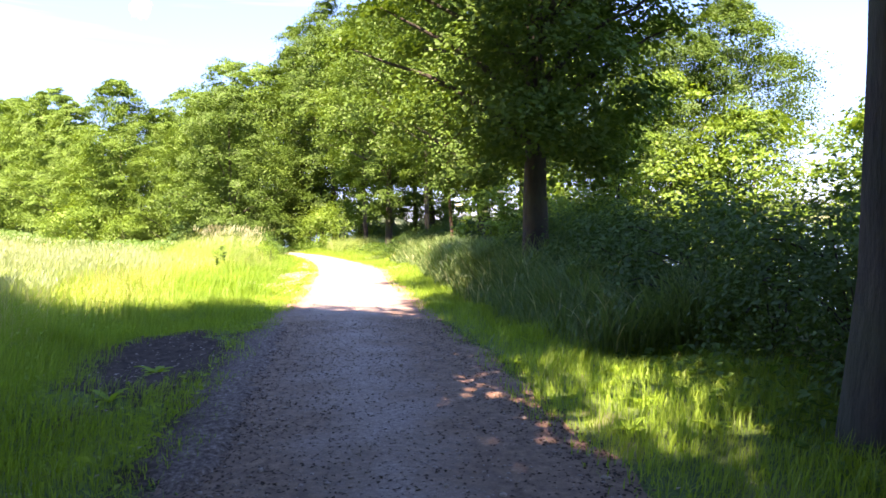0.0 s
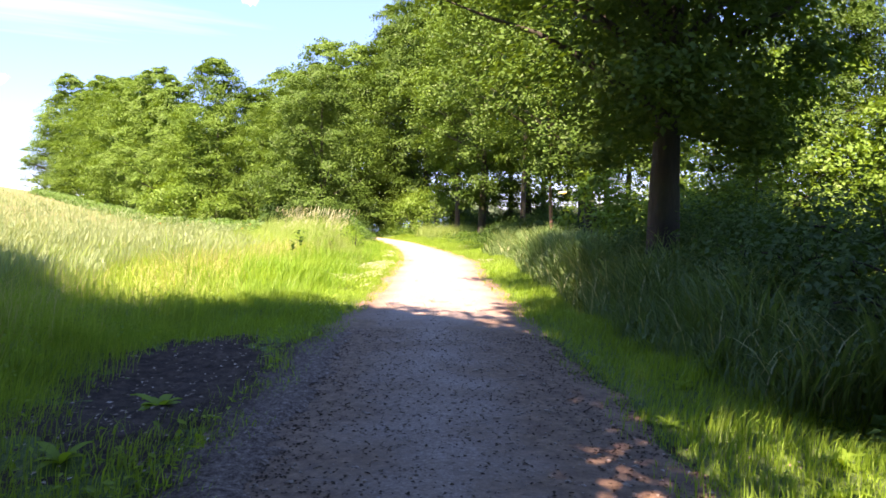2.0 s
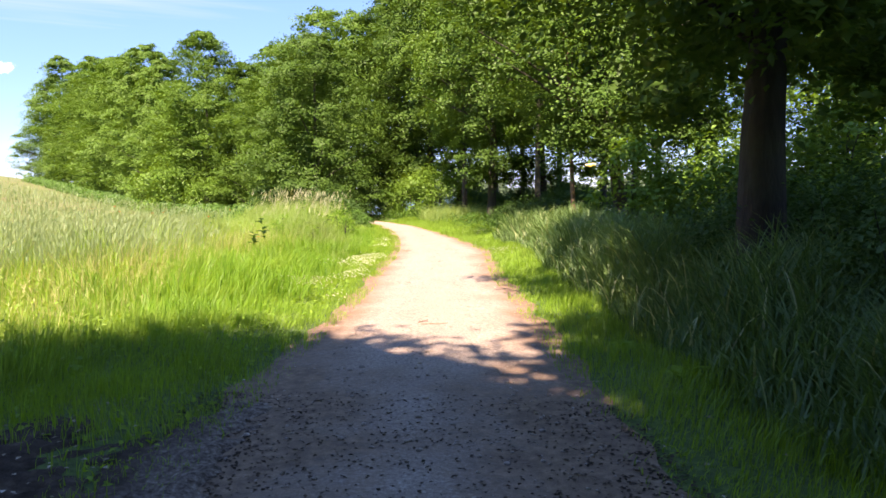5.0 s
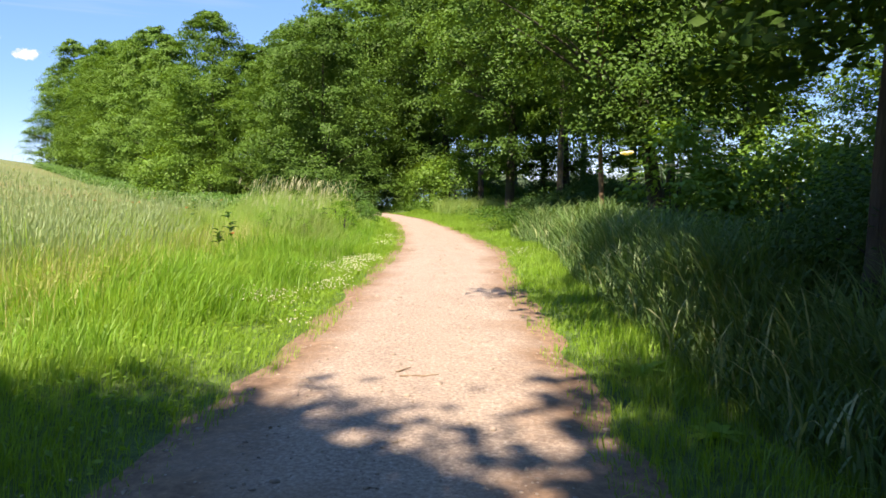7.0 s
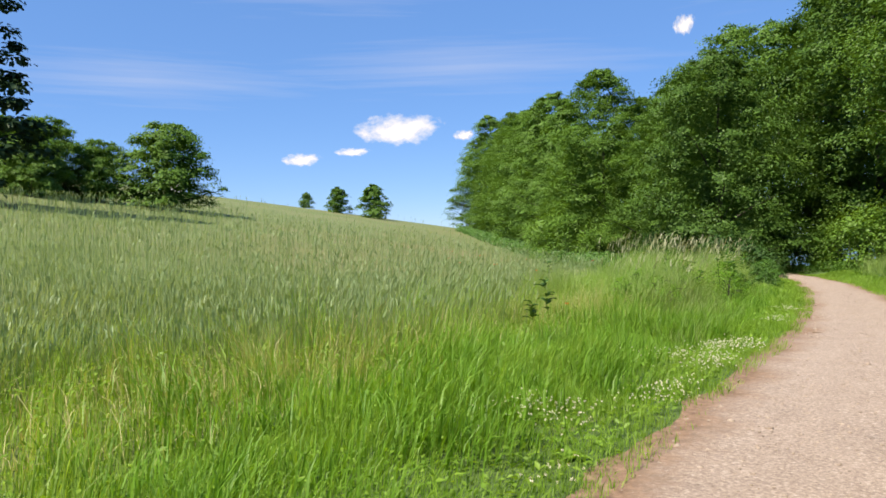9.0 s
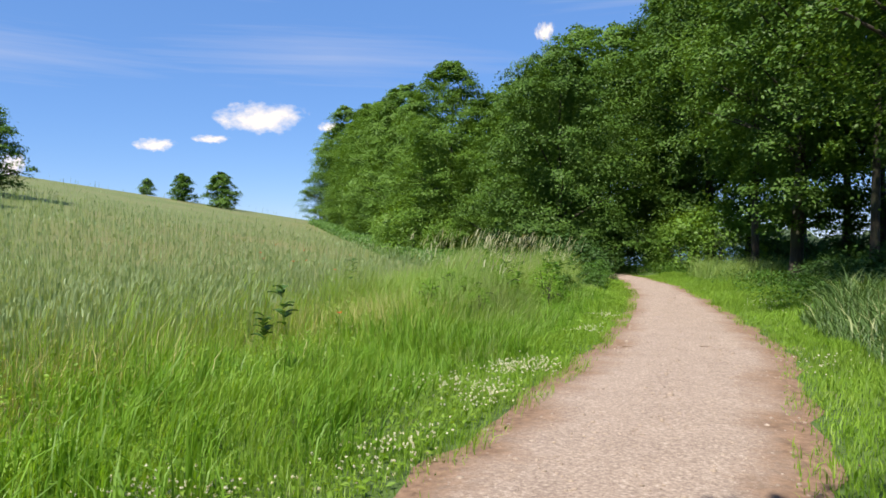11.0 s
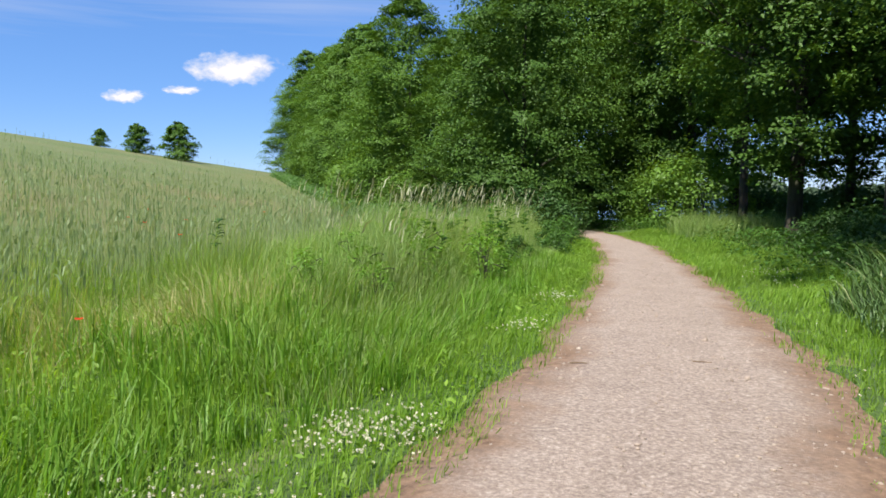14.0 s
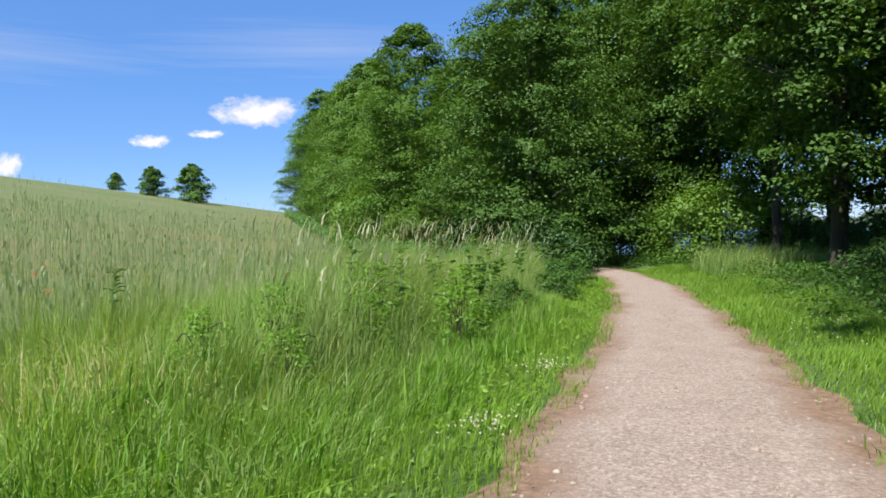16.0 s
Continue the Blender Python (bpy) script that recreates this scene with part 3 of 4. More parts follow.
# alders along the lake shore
# Darker leaf colour stands in for the shade on these alders.
alder = stand(tree("alder_tree", "slender lakeside alder with dark trunk and shade-darkened leaves", 15.5, 1.9, 3.3, HANGING, 250, 165, 0.145, M_MAPLE_SHADED_ALDER, 7, 0.22, (0.2, 0.1), limbs=14, spray=0.22, droop=0.5), -3.1, 41.3)
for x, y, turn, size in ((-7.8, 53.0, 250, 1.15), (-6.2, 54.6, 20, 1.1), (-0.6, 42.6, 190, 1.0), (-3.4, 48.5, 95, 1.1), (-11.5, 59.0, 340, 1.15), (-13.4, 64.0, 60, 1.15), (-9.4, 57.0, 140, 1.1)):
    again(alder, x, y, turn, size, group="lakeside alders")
# Same leaf: the shade of its canopy is part of the colour.
wide = stand(tree("alder_tree", "broad tree leaning out over the path verge", 14.5, 2.0, 4.6, HANGING, 320, 230, 0.125, M_MAPLE_SHADED_ALDER, 18, 0.24, (-1.9, 0.3), limbs=13, spray=0.19, droop=0.6, core=0.25, lift=0.3), 2.1, 30.6)
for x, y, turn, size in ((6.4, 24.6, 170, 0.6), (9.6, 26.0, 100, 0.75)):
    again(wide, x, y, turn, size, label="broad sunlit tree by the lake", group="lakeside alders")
bare = stand(tree("alder_tree", "lakeside alder with a bare lower trunk", 14.0, 3.9, 3.0, HANGING, 150, 150, 0.14, M_ALDER, 19, 0.17, (0.1, -0.2), limbs=12, spray=0.22, droop=0.5), 2.7, 33.6)
for x, y, turn, size in ((3.9, 36.4, 80, 0.95), (4.6, 31.8, 200, 0.9), (2.0, 38.8, 300, 1.05), (5.6, 34.4, 20, 1.0), (0.2, 45.6, 140, 1.1), (-5.4, 49.6, 260, 1.1), (-1.7, 44.4, 10, 1.0), (-4.9, 46.0, 170, 0.95), (-0.9, 39.8, 90, 0.9)):
    again(bare, x, y, turn, size, group="lakeside alders")
# Unseen copy, added to close bright holes in the path's shadow.
again(bare, -2.6, 1.3, 50, 0.95, label="unseen slim tree added to fill the start's shade", group="trees shading the start")
slim = stand(tree("alder_tree", "thin young tree with reddish bark", 8.5, 3.6, 1.9, TALL, 70, 110, 0.12, M_ALDER, 8, 0.09, (-0.3, 0.0), M_BARK_RED, limbs=6, spray=0.3), 0.41, 30.0)
bright = stand(tree("young_tree", "young tree with bright sunlit leaves", 6.4, 0.7, 2.7, ROUND, 130, 75, 0.15, M_BRIGHT, 9, 0.09, limbs=9, spray=0.22), 6.4, 23.0)
for x, y, turn, size in ((9.4, 22.0, 80, 1.0), (5.0, 20.6, 170, 0.7), (9.0, 13.0, 20, 0.8), (11.5, 19.0, 140, 1.05)):
    again(bright, x, y, turn, size, label="bright green young tree by the lake")

# the wood beyond the field, leafy to the ground
DOME = [(0, 0.8), (0.2, 1.0), (0.45, 1.0), (0.7, 0.88), (0.88, 0.6), (1, 0.22)]
SPIRE = [(0, 0.85), (0.18, 1.0), (0.45, 1.0), (0.64, 0.88), (0.8, 0.62), (0.92, 0.36), (1, 0.1)]
# Darker leaf again, with the shade at the wood's edge coloured in.
wood_a = stand(tree("alder_tree", "shade-dark alder at the wood's edge, leafy to the ground", 10.6, 0.4, 4.0, DOME, 320, 190, 0.13, M_MAPLE_SHADED_ALDER, 11, 0.22, limbs=9, spray=0.17, core=0.2), -13.8, 47.6)
wood_b = tree("alder_tree", "tall rounded tree in the edge of the wood", 13.2, 0.5, 3.9, DOME, 300, 150, 0.16, M_ALDER, 12, 0.2, limbs=9, spray=0.17, core=0.2)
wood_c = tree("alder_tree", "pointed green alder in the edge of the wood", 12.9, 0.4, 3.5, SPIRE, 300, 150, 0.155, M_ALDER, 33, 0.2, limbs=8, spray=0.18, core=0.2)
first = {"b": True, "c": True}
# x, y, height, kind
WOOD = ((-17.4, 61.4, 15.6, "b"), (-16.6, 53.6, 11.6, "b"), (-25.2, 57.3, 13.5, "c"), (-22.6, 58.6, 11.4, "c"), (-20.6, 55.2, 9.6, "b"), (-29.0, 60.5, 10.2, "b"), (-32.4, 64.6, 12.8, "c"), (-36.4, 69.0, 14.8, "c"), (-40.6, 73.4, 14.4, "b"), (-45.6, 79.0, 15.2, "c"), (-50.0, 83.6, 14.8, "b"), (-54.4, 88.8, 16.6, "c"), (-59.4, 92.6, 14.6, "b"), (-65.4, 98.0, 17.6, "c"), (-68.4, 98.6, 12.0, "b"),
        (-14.0, 58.5, 14.6, "b"), (-23.0, 67.0, 14.4, "b"), (-31.0, 71.0, 12.0, "c"), (-42.0, 84.0, 13.0, "b"), (-56.0, 99.0, 16.0, "c"))
for i, (x, y, tall, kind) in enumerate(WOOD):
    src, size = (wood_b, tall / 13.2) if kind == "b" else (wood_c, tall / 12.9)
    if first[kind]:
        stand(src, x, y, i * 47, size), tagged(src, group="trees of the wood")
        first[kind] = False
    else:
        again(src, x, y, i * 47, size, group="trees of the wood")

# trees and bushes on the hill
broad = stand(tree("field_tree", "rounded bushy tree at the field's far edge", 7.6, 0.1, 3.7, [(0, 0.95), (0.3, 1.0), (0.6, 0.95), (0.85, 0.65), (1, 0.25)], 260, 90, 0.24, M_ALDER, 15, 0.2, limbs=6, spray=0.17, core=0.2), -54.8, 41.6, 0, 0.9)
for x, y, turn, size in ((-57.5, 37.5, 60, 0.62), (-58.5, 34.0, 150, 0.76), (-60.5, 31.0, 230, 0.72), (-56.0, 32.0, 300, 0.57)):
    again(broad, x, y, turn, size, label="bushy green tree in a field hedge", group="trees of the field hedge")
spruce = tree("spruce_tree", "tall dark spruce beside the field hedge", 16, 0.5, 3.6, CONE, 150, 70, 0.4, M_SPRUCE, 16, 0.25, squash=0.4, clump_size=0.22, limbs=6)
stand(spruce, -45.0, 25.6)
hill_bush = stand(tree("bush", "leafy bush on the grassy hill", 5.6, 0.05, 2.5, [(0, 0.8), (0.3, 1.0), (0.6, 0.85), (0.85, 0.5), (1, 0.12)], 120, 70, 0.28, M_ALDER, 17, 0.08, limbs=5, spray=0.2, core=0.2, category="bush", stems=3), -85.2, 93.4, 0, 1.0, 0.2)
again(hill_bush, -93.4, 93.2, 90, 0.8, 0.2), again(hill_bush, -101.0, 92.6, 200, 0.5, 0.1)


# shrubs of the hedge and by the shore
def shrub(name, label, H, R, clumps, per, leaf, mat, seed, stems=4):
    return tree(name, label, H, 0.1, R, ROUND, clumps, per, leaf, mat, seed, 0.025, squash=0.85, clump_size=0.34, limbs=5, category="shrub", stems=stems)


bramble = stand(shrub("bramble_bush", "dark tangled bramble bush in the hedge", 1.55, 1.25, 40, 75, 0.075, M_BRAMBLE, 21), 3.2, 8.6)
for x, y, turn, size in ((3.3, 7.2, 95, 0.8), (3.5, 5.9, 215, 0.8), (3.8, 4.2, 310, 0.9), (4.0, 6.9, 33, 1.05), (2.7, 10.6, 80, 0.95), (3.6, 10.2, 30, 1.15), (2.5, 12.6, 140, 0.95), (3.6, 12.9, 300, 1.1), (2.2, 15.2, 200, 0.95), (3.2, 15.6, 10, 1.15), (2.2, 17.2, 60, 0.9), (3.0, 18.4, 110, 1.1), (3.4, 21.2, 220, 0.8), (4.8, 8.6, 120, 1.05), (4.7, 13.0, 250, 1.05), (4.6, 5.2, 270, 1.45), (5.6, 7.2, 20, 1.15), (4.1, 17.6, 333, 1.1)):
    again(bramble, x, y, turn, size, group="brambles of the hedge")
elder = stand(shrub("elder_bush", "light green elder bush with white flower heads", 2.3, 1.2, 32, 80, 0.13, M_BRIGHT, 22), 1.45, 23.6, 0, 1.12)
rng = np.random.default_rng(5)
for i in range(9):
    a, r = rng.uniform(0, 6.28), rng.uniform(0.5, 1.1)
    dome = bmesh.new()
    bmesh.ops.create_icosphere(dome, subdivisions=2, radius=0.1)
    for vert in dome.verts:
        vert.co *= 1 + rng.uniform(-0.2, 0.2)
        vert.co.z *= 0.3
    me = bpy.data.meshes.new("flower_head")
    dome.to_mesh(me), dome.free()
    me.materials.append(M_ELDER)
    part("flower_head", me, elder, "flat white flower head").location = (math.cos(a) * r, math.sin(a) * r, rng.uniform(1.5, 2.3))
hazel = stand(shrub("hazel_bush", "bright leafy shrub beside the bend of the path", 3.2, 2.0, 52, 90, 0.16, M_BRIGHT, 23), -6.6, 48.6)
for x, y, turn, size in ((-8.6, 50.2, 90, 0.85), (-9.6, 52.5, 10, 0.8), (3.6, 24.0, 50, 0.8), (4.6, 27.2, 120, 0.95), (4.9, 33.0, 220, 1.0), (3.6, 41.6, 300, 0.8), (-6.4, 58.0, 70, 1.05), (5.6, 37.0, 260, 1.0), (-11.4, 60.5, 110, 1.05), (-27.0, 55.6, 35, 1.2), (-30.5, 59.0, 80, 1.0), (-23.5, 53.5, 140, 0.8), (4.4, 20.4, 155, 0.75)):
    again(hazel, x, y, turn, size, label="leafy shrub at the bend of the path")
under = stand(shrub("undergrowth_bush", "dark green bush under the trees of the wood", 1.9, 1.5, 40, 80, 0.15, M_BRAMBLE, 24), -11.2, 44.4, 0, 0.8)
for x, y, turn, size in ((-12.4, 44.6, 40, 1.0), (-16.2, 47.0, 110, 1.1), (-0.8, 39.6, 260, 0.6), (1.2, 35.4, 320, 0.7), (2.9, 32.4, 75, 0.8), (3.2, 28.0, 145, 0.8), (4.6, 30.4, 20, 1.1), (3.6, 37.4, 200, 1.1), (2.2, 43.0, 100, 1.2), (0.8, 46.0, 40, 1.3), (-2.0, 49.4, 210, 1.2), (-3.6, 52.6, 80, 1.3), (-1.4, 44.0, 300, 0.9), (-3.2, 46.6, 15, 0.8), (0.0, 41.4, 170, 1.0), (-1.3, 38.4, 20, 0.6), (-0.5, 36.8, 110, 0.7), (0.5, 35.4, 250, 0.8), (-2.3, 40.4, 190, 0.55), (5.4, 35.4, 240, 1.2), (-4.6, 51.6, 60, 1.0), (-12.2, 54.2, 120, 1.1)):
    again(under, x, y, turn, size)
path_herb = stand(shrub("leafy_herb", "dark leafy herb clump at the edge of the path", 0.95, 0.7, 22, 60, 0.09, M_NETTLE, 25), -9.3, 39.8, 0, 0.7)
for x, y, turn, size in ((-8.4, 37.8, 50, 0.5), (-7.7, 34.6, 120, 0.6), (-7.4, 31.0, 80, 0.45), (-7.9, 32.5, 310, 0.6), (-8.4, 36.0, 150, 0.7), (-8.0, 35.0, 20, 0.5)):
    again(path_herb, x, y, turn, size, group="herb clumps")
green_herb = stand(shrub("leafy_herb", "fresh green herb clump among the tall grass", 1.1, 0.6, 34, 30, 0.07, M_LUSH, 26), -7.2, 27.4, 0, 0.8)
for x, y, turn, size in ((-7.9, 28.6, 130, 0.95), (-6.9, 28.9, 200, 0.75), (-8.3, 27.3, 280, 0.8), (-7.5, 26.5, 10, 0.65), (-7.4, 30.0, 330, 0.85), (-8.7, 29.6, 75, 0.85), (-7.0, 26.0, 40, 0.55), (-8.0, 25.9, 150, 0.6)):
    again(green_herb, x, y, turn, size, group="green herb clumps")


# ---- grasses ----
def stuff(name, label, category, v, f, mat):
    return tagged(new(name, mesh_of(name, v, f, [mat])), label, category, kind="stuff")


def rooted(x, y):
    return np.stack([x, y, gz(x, y) - 0.01], 1)


def in_soil(x, y):
    """How much of the bare earth beside the start lies here, 0 to 1."""
    a = np.exp(-(((x + 3.3 + 0.18 * (y - 8.3)) / 1.0) ** 2 + ((y - 8.3) / 2.7) ** 2) * 1.4)
    n = 0.5 + 0.25 * np.sin(x * 5.3 + 2.1 * np.sin(y * 2.9)) * np.sin(y * 3.3 + x) + 0.35 * np.sin(x * 13 + 2 * np.sin(y * 7)) * np.sin(y * 11 + 3 * np.sin(x * 5))
    return np.clip(a * 1.5 - 0.35 * n, 0, 1)


def scatter_side(rng, n, side, near_w, far_w, y0, y1, power=1.0):
    y = y0 + (y1 - y0) * rng.uniform(0, 1, n) ** power
    w = rng.uniform(near_w, far_w, n)
    x = along(LEFT_EDGE, y) - w if side == "left" else along(RIGHT_EDGE, y) + w
    return x, y, w


rng = np.random.default_rng(31)
x, y, w = scatter_side(rng, 165000, "left", -0.15, 2.7, 2.5, 42, 1.05)
keep = (rng.uniform(0, 1, len(x)) > in_soil(x, y) * 1.25) & (rng.uniform(0, 1, len(x)) < 0.3 + 3.0 * np.maximum(w, 0) + 0.25 * np.sin(y * 3.1 + 2 * np.sin(y * 0.9)))
x, y, w = x[keep], y[keep], w[keep]
tuft = 0.75 + 0.35 * np.sin(x * 3.3 + 1.7 * np.sin(y * 2.1)) * np.sin(y * 2.7)
h = (0.09 + 0.065 * np.clip(w, 0, 3)) * tuft * rng.uniform(0.5, 1.6, len(x)) + 0.02
stuff("verge_grass", "short bright green grass beside the path", "grass", *blades(rooted(x, y), h, 0.006 + 0.00016 * np.maximum(0, y - 16), rng, 0.5), M_VERGE)

x, y, w = scatter_side(rng, 110000, "right", -0.15, 2.4, 2.5, 46, 1.05)
keep = rng.uniform(0, 1, len(x)) < 0.3 + 3.0 * np.maximum(w, 0) + 0.25 * np.sin(y * 2.7 + 2 * np.sin(y * 0.8))
x, y, w = x[keep], y[keep], w[keep]
tuft = 0.75 + 0.4 * np.sin(x * 3.1 + 1.7 * np.sin(y * 1.9)) * np.sin(y * 2.3)
h = (0.09 + 0.075 * np.clip(w, 0, 2)) * tuft * rng.uniform(0.5, 1.6, len(x)) + 0.02
stuff("verge_grass", "short green grass between path and hedge", "grass", *blades(rooted(x, y), h, 0.007 + 0.00018 * np.maximum(0, y - 10), rng, 0.5), M_VERGE)

x, y, w = scatter_side(rng, 98000, "left", 1.7, 6.5, 3, 42, 1.0)
keep = rng.uniform(0, 1, len(x)) > in_soil(x, y) * 1.25
x, y, w = x[keep], y[keep], w[keep]
tuft = 0.8 + 0.35 * np.sin(x * 1.9 + 2 * np.sin(y * 1.3)) * np.sin(y * 1.5)
tuft *= 0.8 + 0.4 * np.sin(x * 4.1 + y * 1.3) * np.sin(y * 4.7 - x * 2.2)
h = np.clip(0.27 + 0.2 * (w - 1.7), 0.1, 0.7) * tuft * rng.uniform(0.35, 1.5, len(x))
stuff("meadow_grass", "knee-high meadow grass along the field", "grass", *blades(rooted(x, y), h, 0.007, rng, 0.42), M_MEADOW)
band = np.exp(-((w - 3.9) / 0.7) ** 2) * (0.5 + 0.5 * np.sin(y * 0.9 + 1.3 * np.sin(x)))
sel = rng.uniform(0, 1, len(x)) < 0.04 + 0.75 * band
sel &= w > 2.4
stuff("dry_grass", "pale dry straw among the meadow grass", "grass", *blades(rooted(x[sel], y[sel]), h[sel] * 0.9 + 0.2, 0.005, rng, 0.75, (0.3, -0.2)), M_STRAW)

x, y, w = scatter_side(rng, 46000, "left", 0.15, 5.5, 3, 40)
keep = (rng.uniform(0, 1, len(x)) > in_soil(x, y) * 1.5) & (rng.uniform(0, 1, len(x)) < 0.55 + 0.45 * np.sin(x * 1.3 + y * 0.8) * np.sin(y * 1.1 - x * 0.5))
p = rooted(x[keep], y[keep])
p[:, 2] += rng.uniform(0.02, 0.12, len(p)) + np.clip(w[keep] - 1.2, 0, 2.5) * rng.uniform(0.02, 0.13, len(p))
stuff("meadow_herbs", "small leafy herbs growing through the grass", "plants", *leaves(p, np.tile([0, 0, 1.0], (len(p), 1)), 0.06, rng, 0.5), M_VERGE)

n = 240
cx, cy, cw = scatter_side(rng, n, "left", 0.9, 3.6, 14, 33)
m = 55
size = rng.uniform(0.12, 0.34, n)
x = np.repeat(cx, m) + rng.normal(0, 1, n * m) * np.repeat(size, m) * 0.7
y = np.repeat(cy, m) + rng.normal(0, 1, n * m) * np.repeat(size, m) * 0.7
off = along(LEFT_EDGE, y) - x > 0.35
x, y = x[off], y[off]
h = (0.14 + np.repeat(size * 0.9 + 0.06 * cw, m)[off]) * rng.uniform(0.4, 1.15, len(x))
stuff("grass_tufts", "lush dark green tufts of broad grass in the meadow", "grass", *blades(rooted(x, y), h, 0.011, rng, 0.55), M_LUSH)

# tall seeding grass on the inner side of the bend
x, y, w = scatter_side(rng, 62000, "left", 1.0, 6.0, 22.5, 42)
top = smoothstep(24.0, 27.6, y) * smoothstep(1.2, 2.5, w) * (0.75 + 0.25 * np.sin(x * 1.7 + y))
h = (0.3 + 1.3 * top * (0.8 + 0.2 * np.sin(x * 4.3 + y * 2.9) * np.sin(y * 5.1 - x * 1.7))) * rng.uniform(0.4, 1.12, len(x))
stuff("tall_grass", "waist-high seeding grass at the bend of the path", "grass", *blades(rooted(x, y), h, 0.008, rng, 0.5, (0.1, -0.04)), M_TALL)
sel = (rng.uniform(0, 1, len(x)) < 0.035) & (top > 0.5) & (w < 4.8) & (y < 37)
p = rooted(x[sel], y[sel])
n = len(p)
hh = rng.uniform(0.95, 1.75, n)
stalk_v, stalk_f = blades(p, hh, 0.006, rng, 0.12, (0.1, -0.04))
tips = stalk_v.reshape(-1, 5, 3)[:, 4]
stuff("grass_stalk", "thin pale stalks of the tall grass", "grass", stalk_v, stalk_f, M_TALL)
droop = tips - np.array([[0, 0, 0.1]])
stuff("grass_plume", "pale feathery seed heads nodding over the tall grass", "grass", *blades(droop, rng.uniform(0.14, 0.26, n), 0.017, rng, 0.5, (0.5, -0.15)), M_PLUME)

n = 5000
x, y = rng.uniform(-7.2, -2.4, n), rng.uniform(41.5, 47.5, n)
ok = x > along(RIGHT_EDGE, y) + 1.6
x, y = x[ok], y[ok]
stuff("tall_grass", "tall pale grass on the bank beyond the bend", "grass", *blades(rooted(x, y), rng.uniform(0.5, 1.15, len(x)), 0.012, rng, 0.5), M_TALL)

# rye
n = 98000
r = np.exp(rng.uniform(math.log(4.5), math.log(135), n))
a = rng.uniform(radians(80), radians(262), n)
x, y = -3.5 + np.cos(a) * r, 16 + np.sin(a) * r
edge = np.interp(y, [0, 22, 30, 60], [4.2, 4.2, 7.5, 8.0])
w = along(LEFT_EDGE, np.minimum(y, 44)) - x
wood_side = (x + 15.5) * 0.7 + (y - 47.0) * 0.714
keep = (w > edge + rng.normal(0, 0.35, n)) & (wood_side < -2.5) & (x < -7) & (y > -6)
keep &= rng.uniform(0, 1, n) < 1 - 0.95 * smoothstep(42, 75, r)
x, y, r = x[keep], y[keep], r[keep]
h = (0.74 + 0.07 * np.sin(x * 0.4 + np.sin(y * 0.5))) * rng.uniform(0.8, 1.1, len(x))
big = np.maximum(1, r / 13) ** 0.8
v, f = blades(rooted(x, y), h, 0.008 * big, rng, 0.12, (0.08, -0.03))
stuff("rye_field", "blue-green standing rye", "crop", v, f, M_GRAIN)
tips = v.reshape(-1, 5, 3)[:, 4]
stuff("rye_ears", "nodding blue-green ears of the rye", "crop", *blades(tips - np.array([[0, 0, 0.07]]), 0.13 * big ** 0.5, 0.013 * big, rng, 0.45, (0.35, -0.1)), M_EAR)

# reeds and undergrowth of the hedge
x, y, w = scatter_side(rng, 25000, "right", 0.95, 3.3, 7.9, 29)
full = smoothstep(0.9, 1.7, w) * (0.8 + 0.2 * np.sin(y * 1.9 + 2 * np.sin(x * 1.3)))
h = (0.35 + 0.95 * full) * rng.uniform(0.55, 1.15, len(x))
stuff("reed_grass", "arching broad reed blades in front of the hedge", "grass", *reeds(rooted(x, y), h, 0.016, rng), M_REED)
few = (rng.uniform(0, 1, len(x)) < 0.03) & (w < 2.2)
stuff("dry_reed", "pale bent reed blades in front of the dark hedge", "grass", *reeds(rooted(x[few], y[few]), h[few] * 0.85 + 0.25, 0.018, rng), M_PALE_REED)
x, y, w = scatter_side(rng, 70000, "right", 1.3, 9.0, 1.0, 52)
ok = x < along(SHORE, y) - 0.5
x, y, w = x[ok], y[ok], w[ok]
p = rooted(x, y)
p[:, 2] += rng.uniform(0.02, 0.55, len(x)) * np.clip((w - 1.2) * 0.8, 0.15, 1)
stuff("nettles", "dark nettles and herbs under the hedge", "plants", *leaves(p, np.tile([0, 0, 1.0], (len(x), 1)), 0.1, rng, 0.55), M_NETTLE)
k = rng.uniform(-2, 74, 22000)
dp = rng.uniform(-3.2, 2.0, 22000)
x, y = -15.0 - 0.714 * k + 0.7 * dp, 46.0 + 0.7 * k + 0.714 * dp
ok = along(LEFT_EDGE, np.minimum(y, 56)) - x > 0.5
p = rooted(x[ok], y[ok])
p[:, 2] += rng.uniform(0.05, 0.9, len(p))
stuff("wood_edge_plants", "green herbs and saplings along the foot of the wood", "plants", *leaves(p, np.tile([0, -0.5, 0.6], (len(p), 1)), 0.22, rng, 0.55), M_NETTLE)


# ---- flowers, weeds and small things ----
def clover(cx, cy, sx, sy, n, seed):
    rr = np.random.default_rng(seed)
    n = int(n * 1.9)
    x, y = cx + rr.normal(0, sx, n), cy + rr.normal(0, sy, n)
    off = np.maximum(along(LEFT_EDGE, y) - x, x - along(RIGHT_EDGE, y)) > 0.02
    x, y = x[off], y[off]
    p = rooted(x, y)
    p[:, 2] += rr.uniform(0.09, 0.2, len(p))
    m = 8
    q = np.repeat(p, m, 0)
    d = rr.normal(0, 1, q.shape)
    d /= np.linalg.norm(d, axis=1)[:, None]
    stuff("clover_flowers", "patch of white clover blossom in the verge", "flowers", *leaves(q + d * 0.007, d, 0.012, rr, 0.8), M_WHITE)


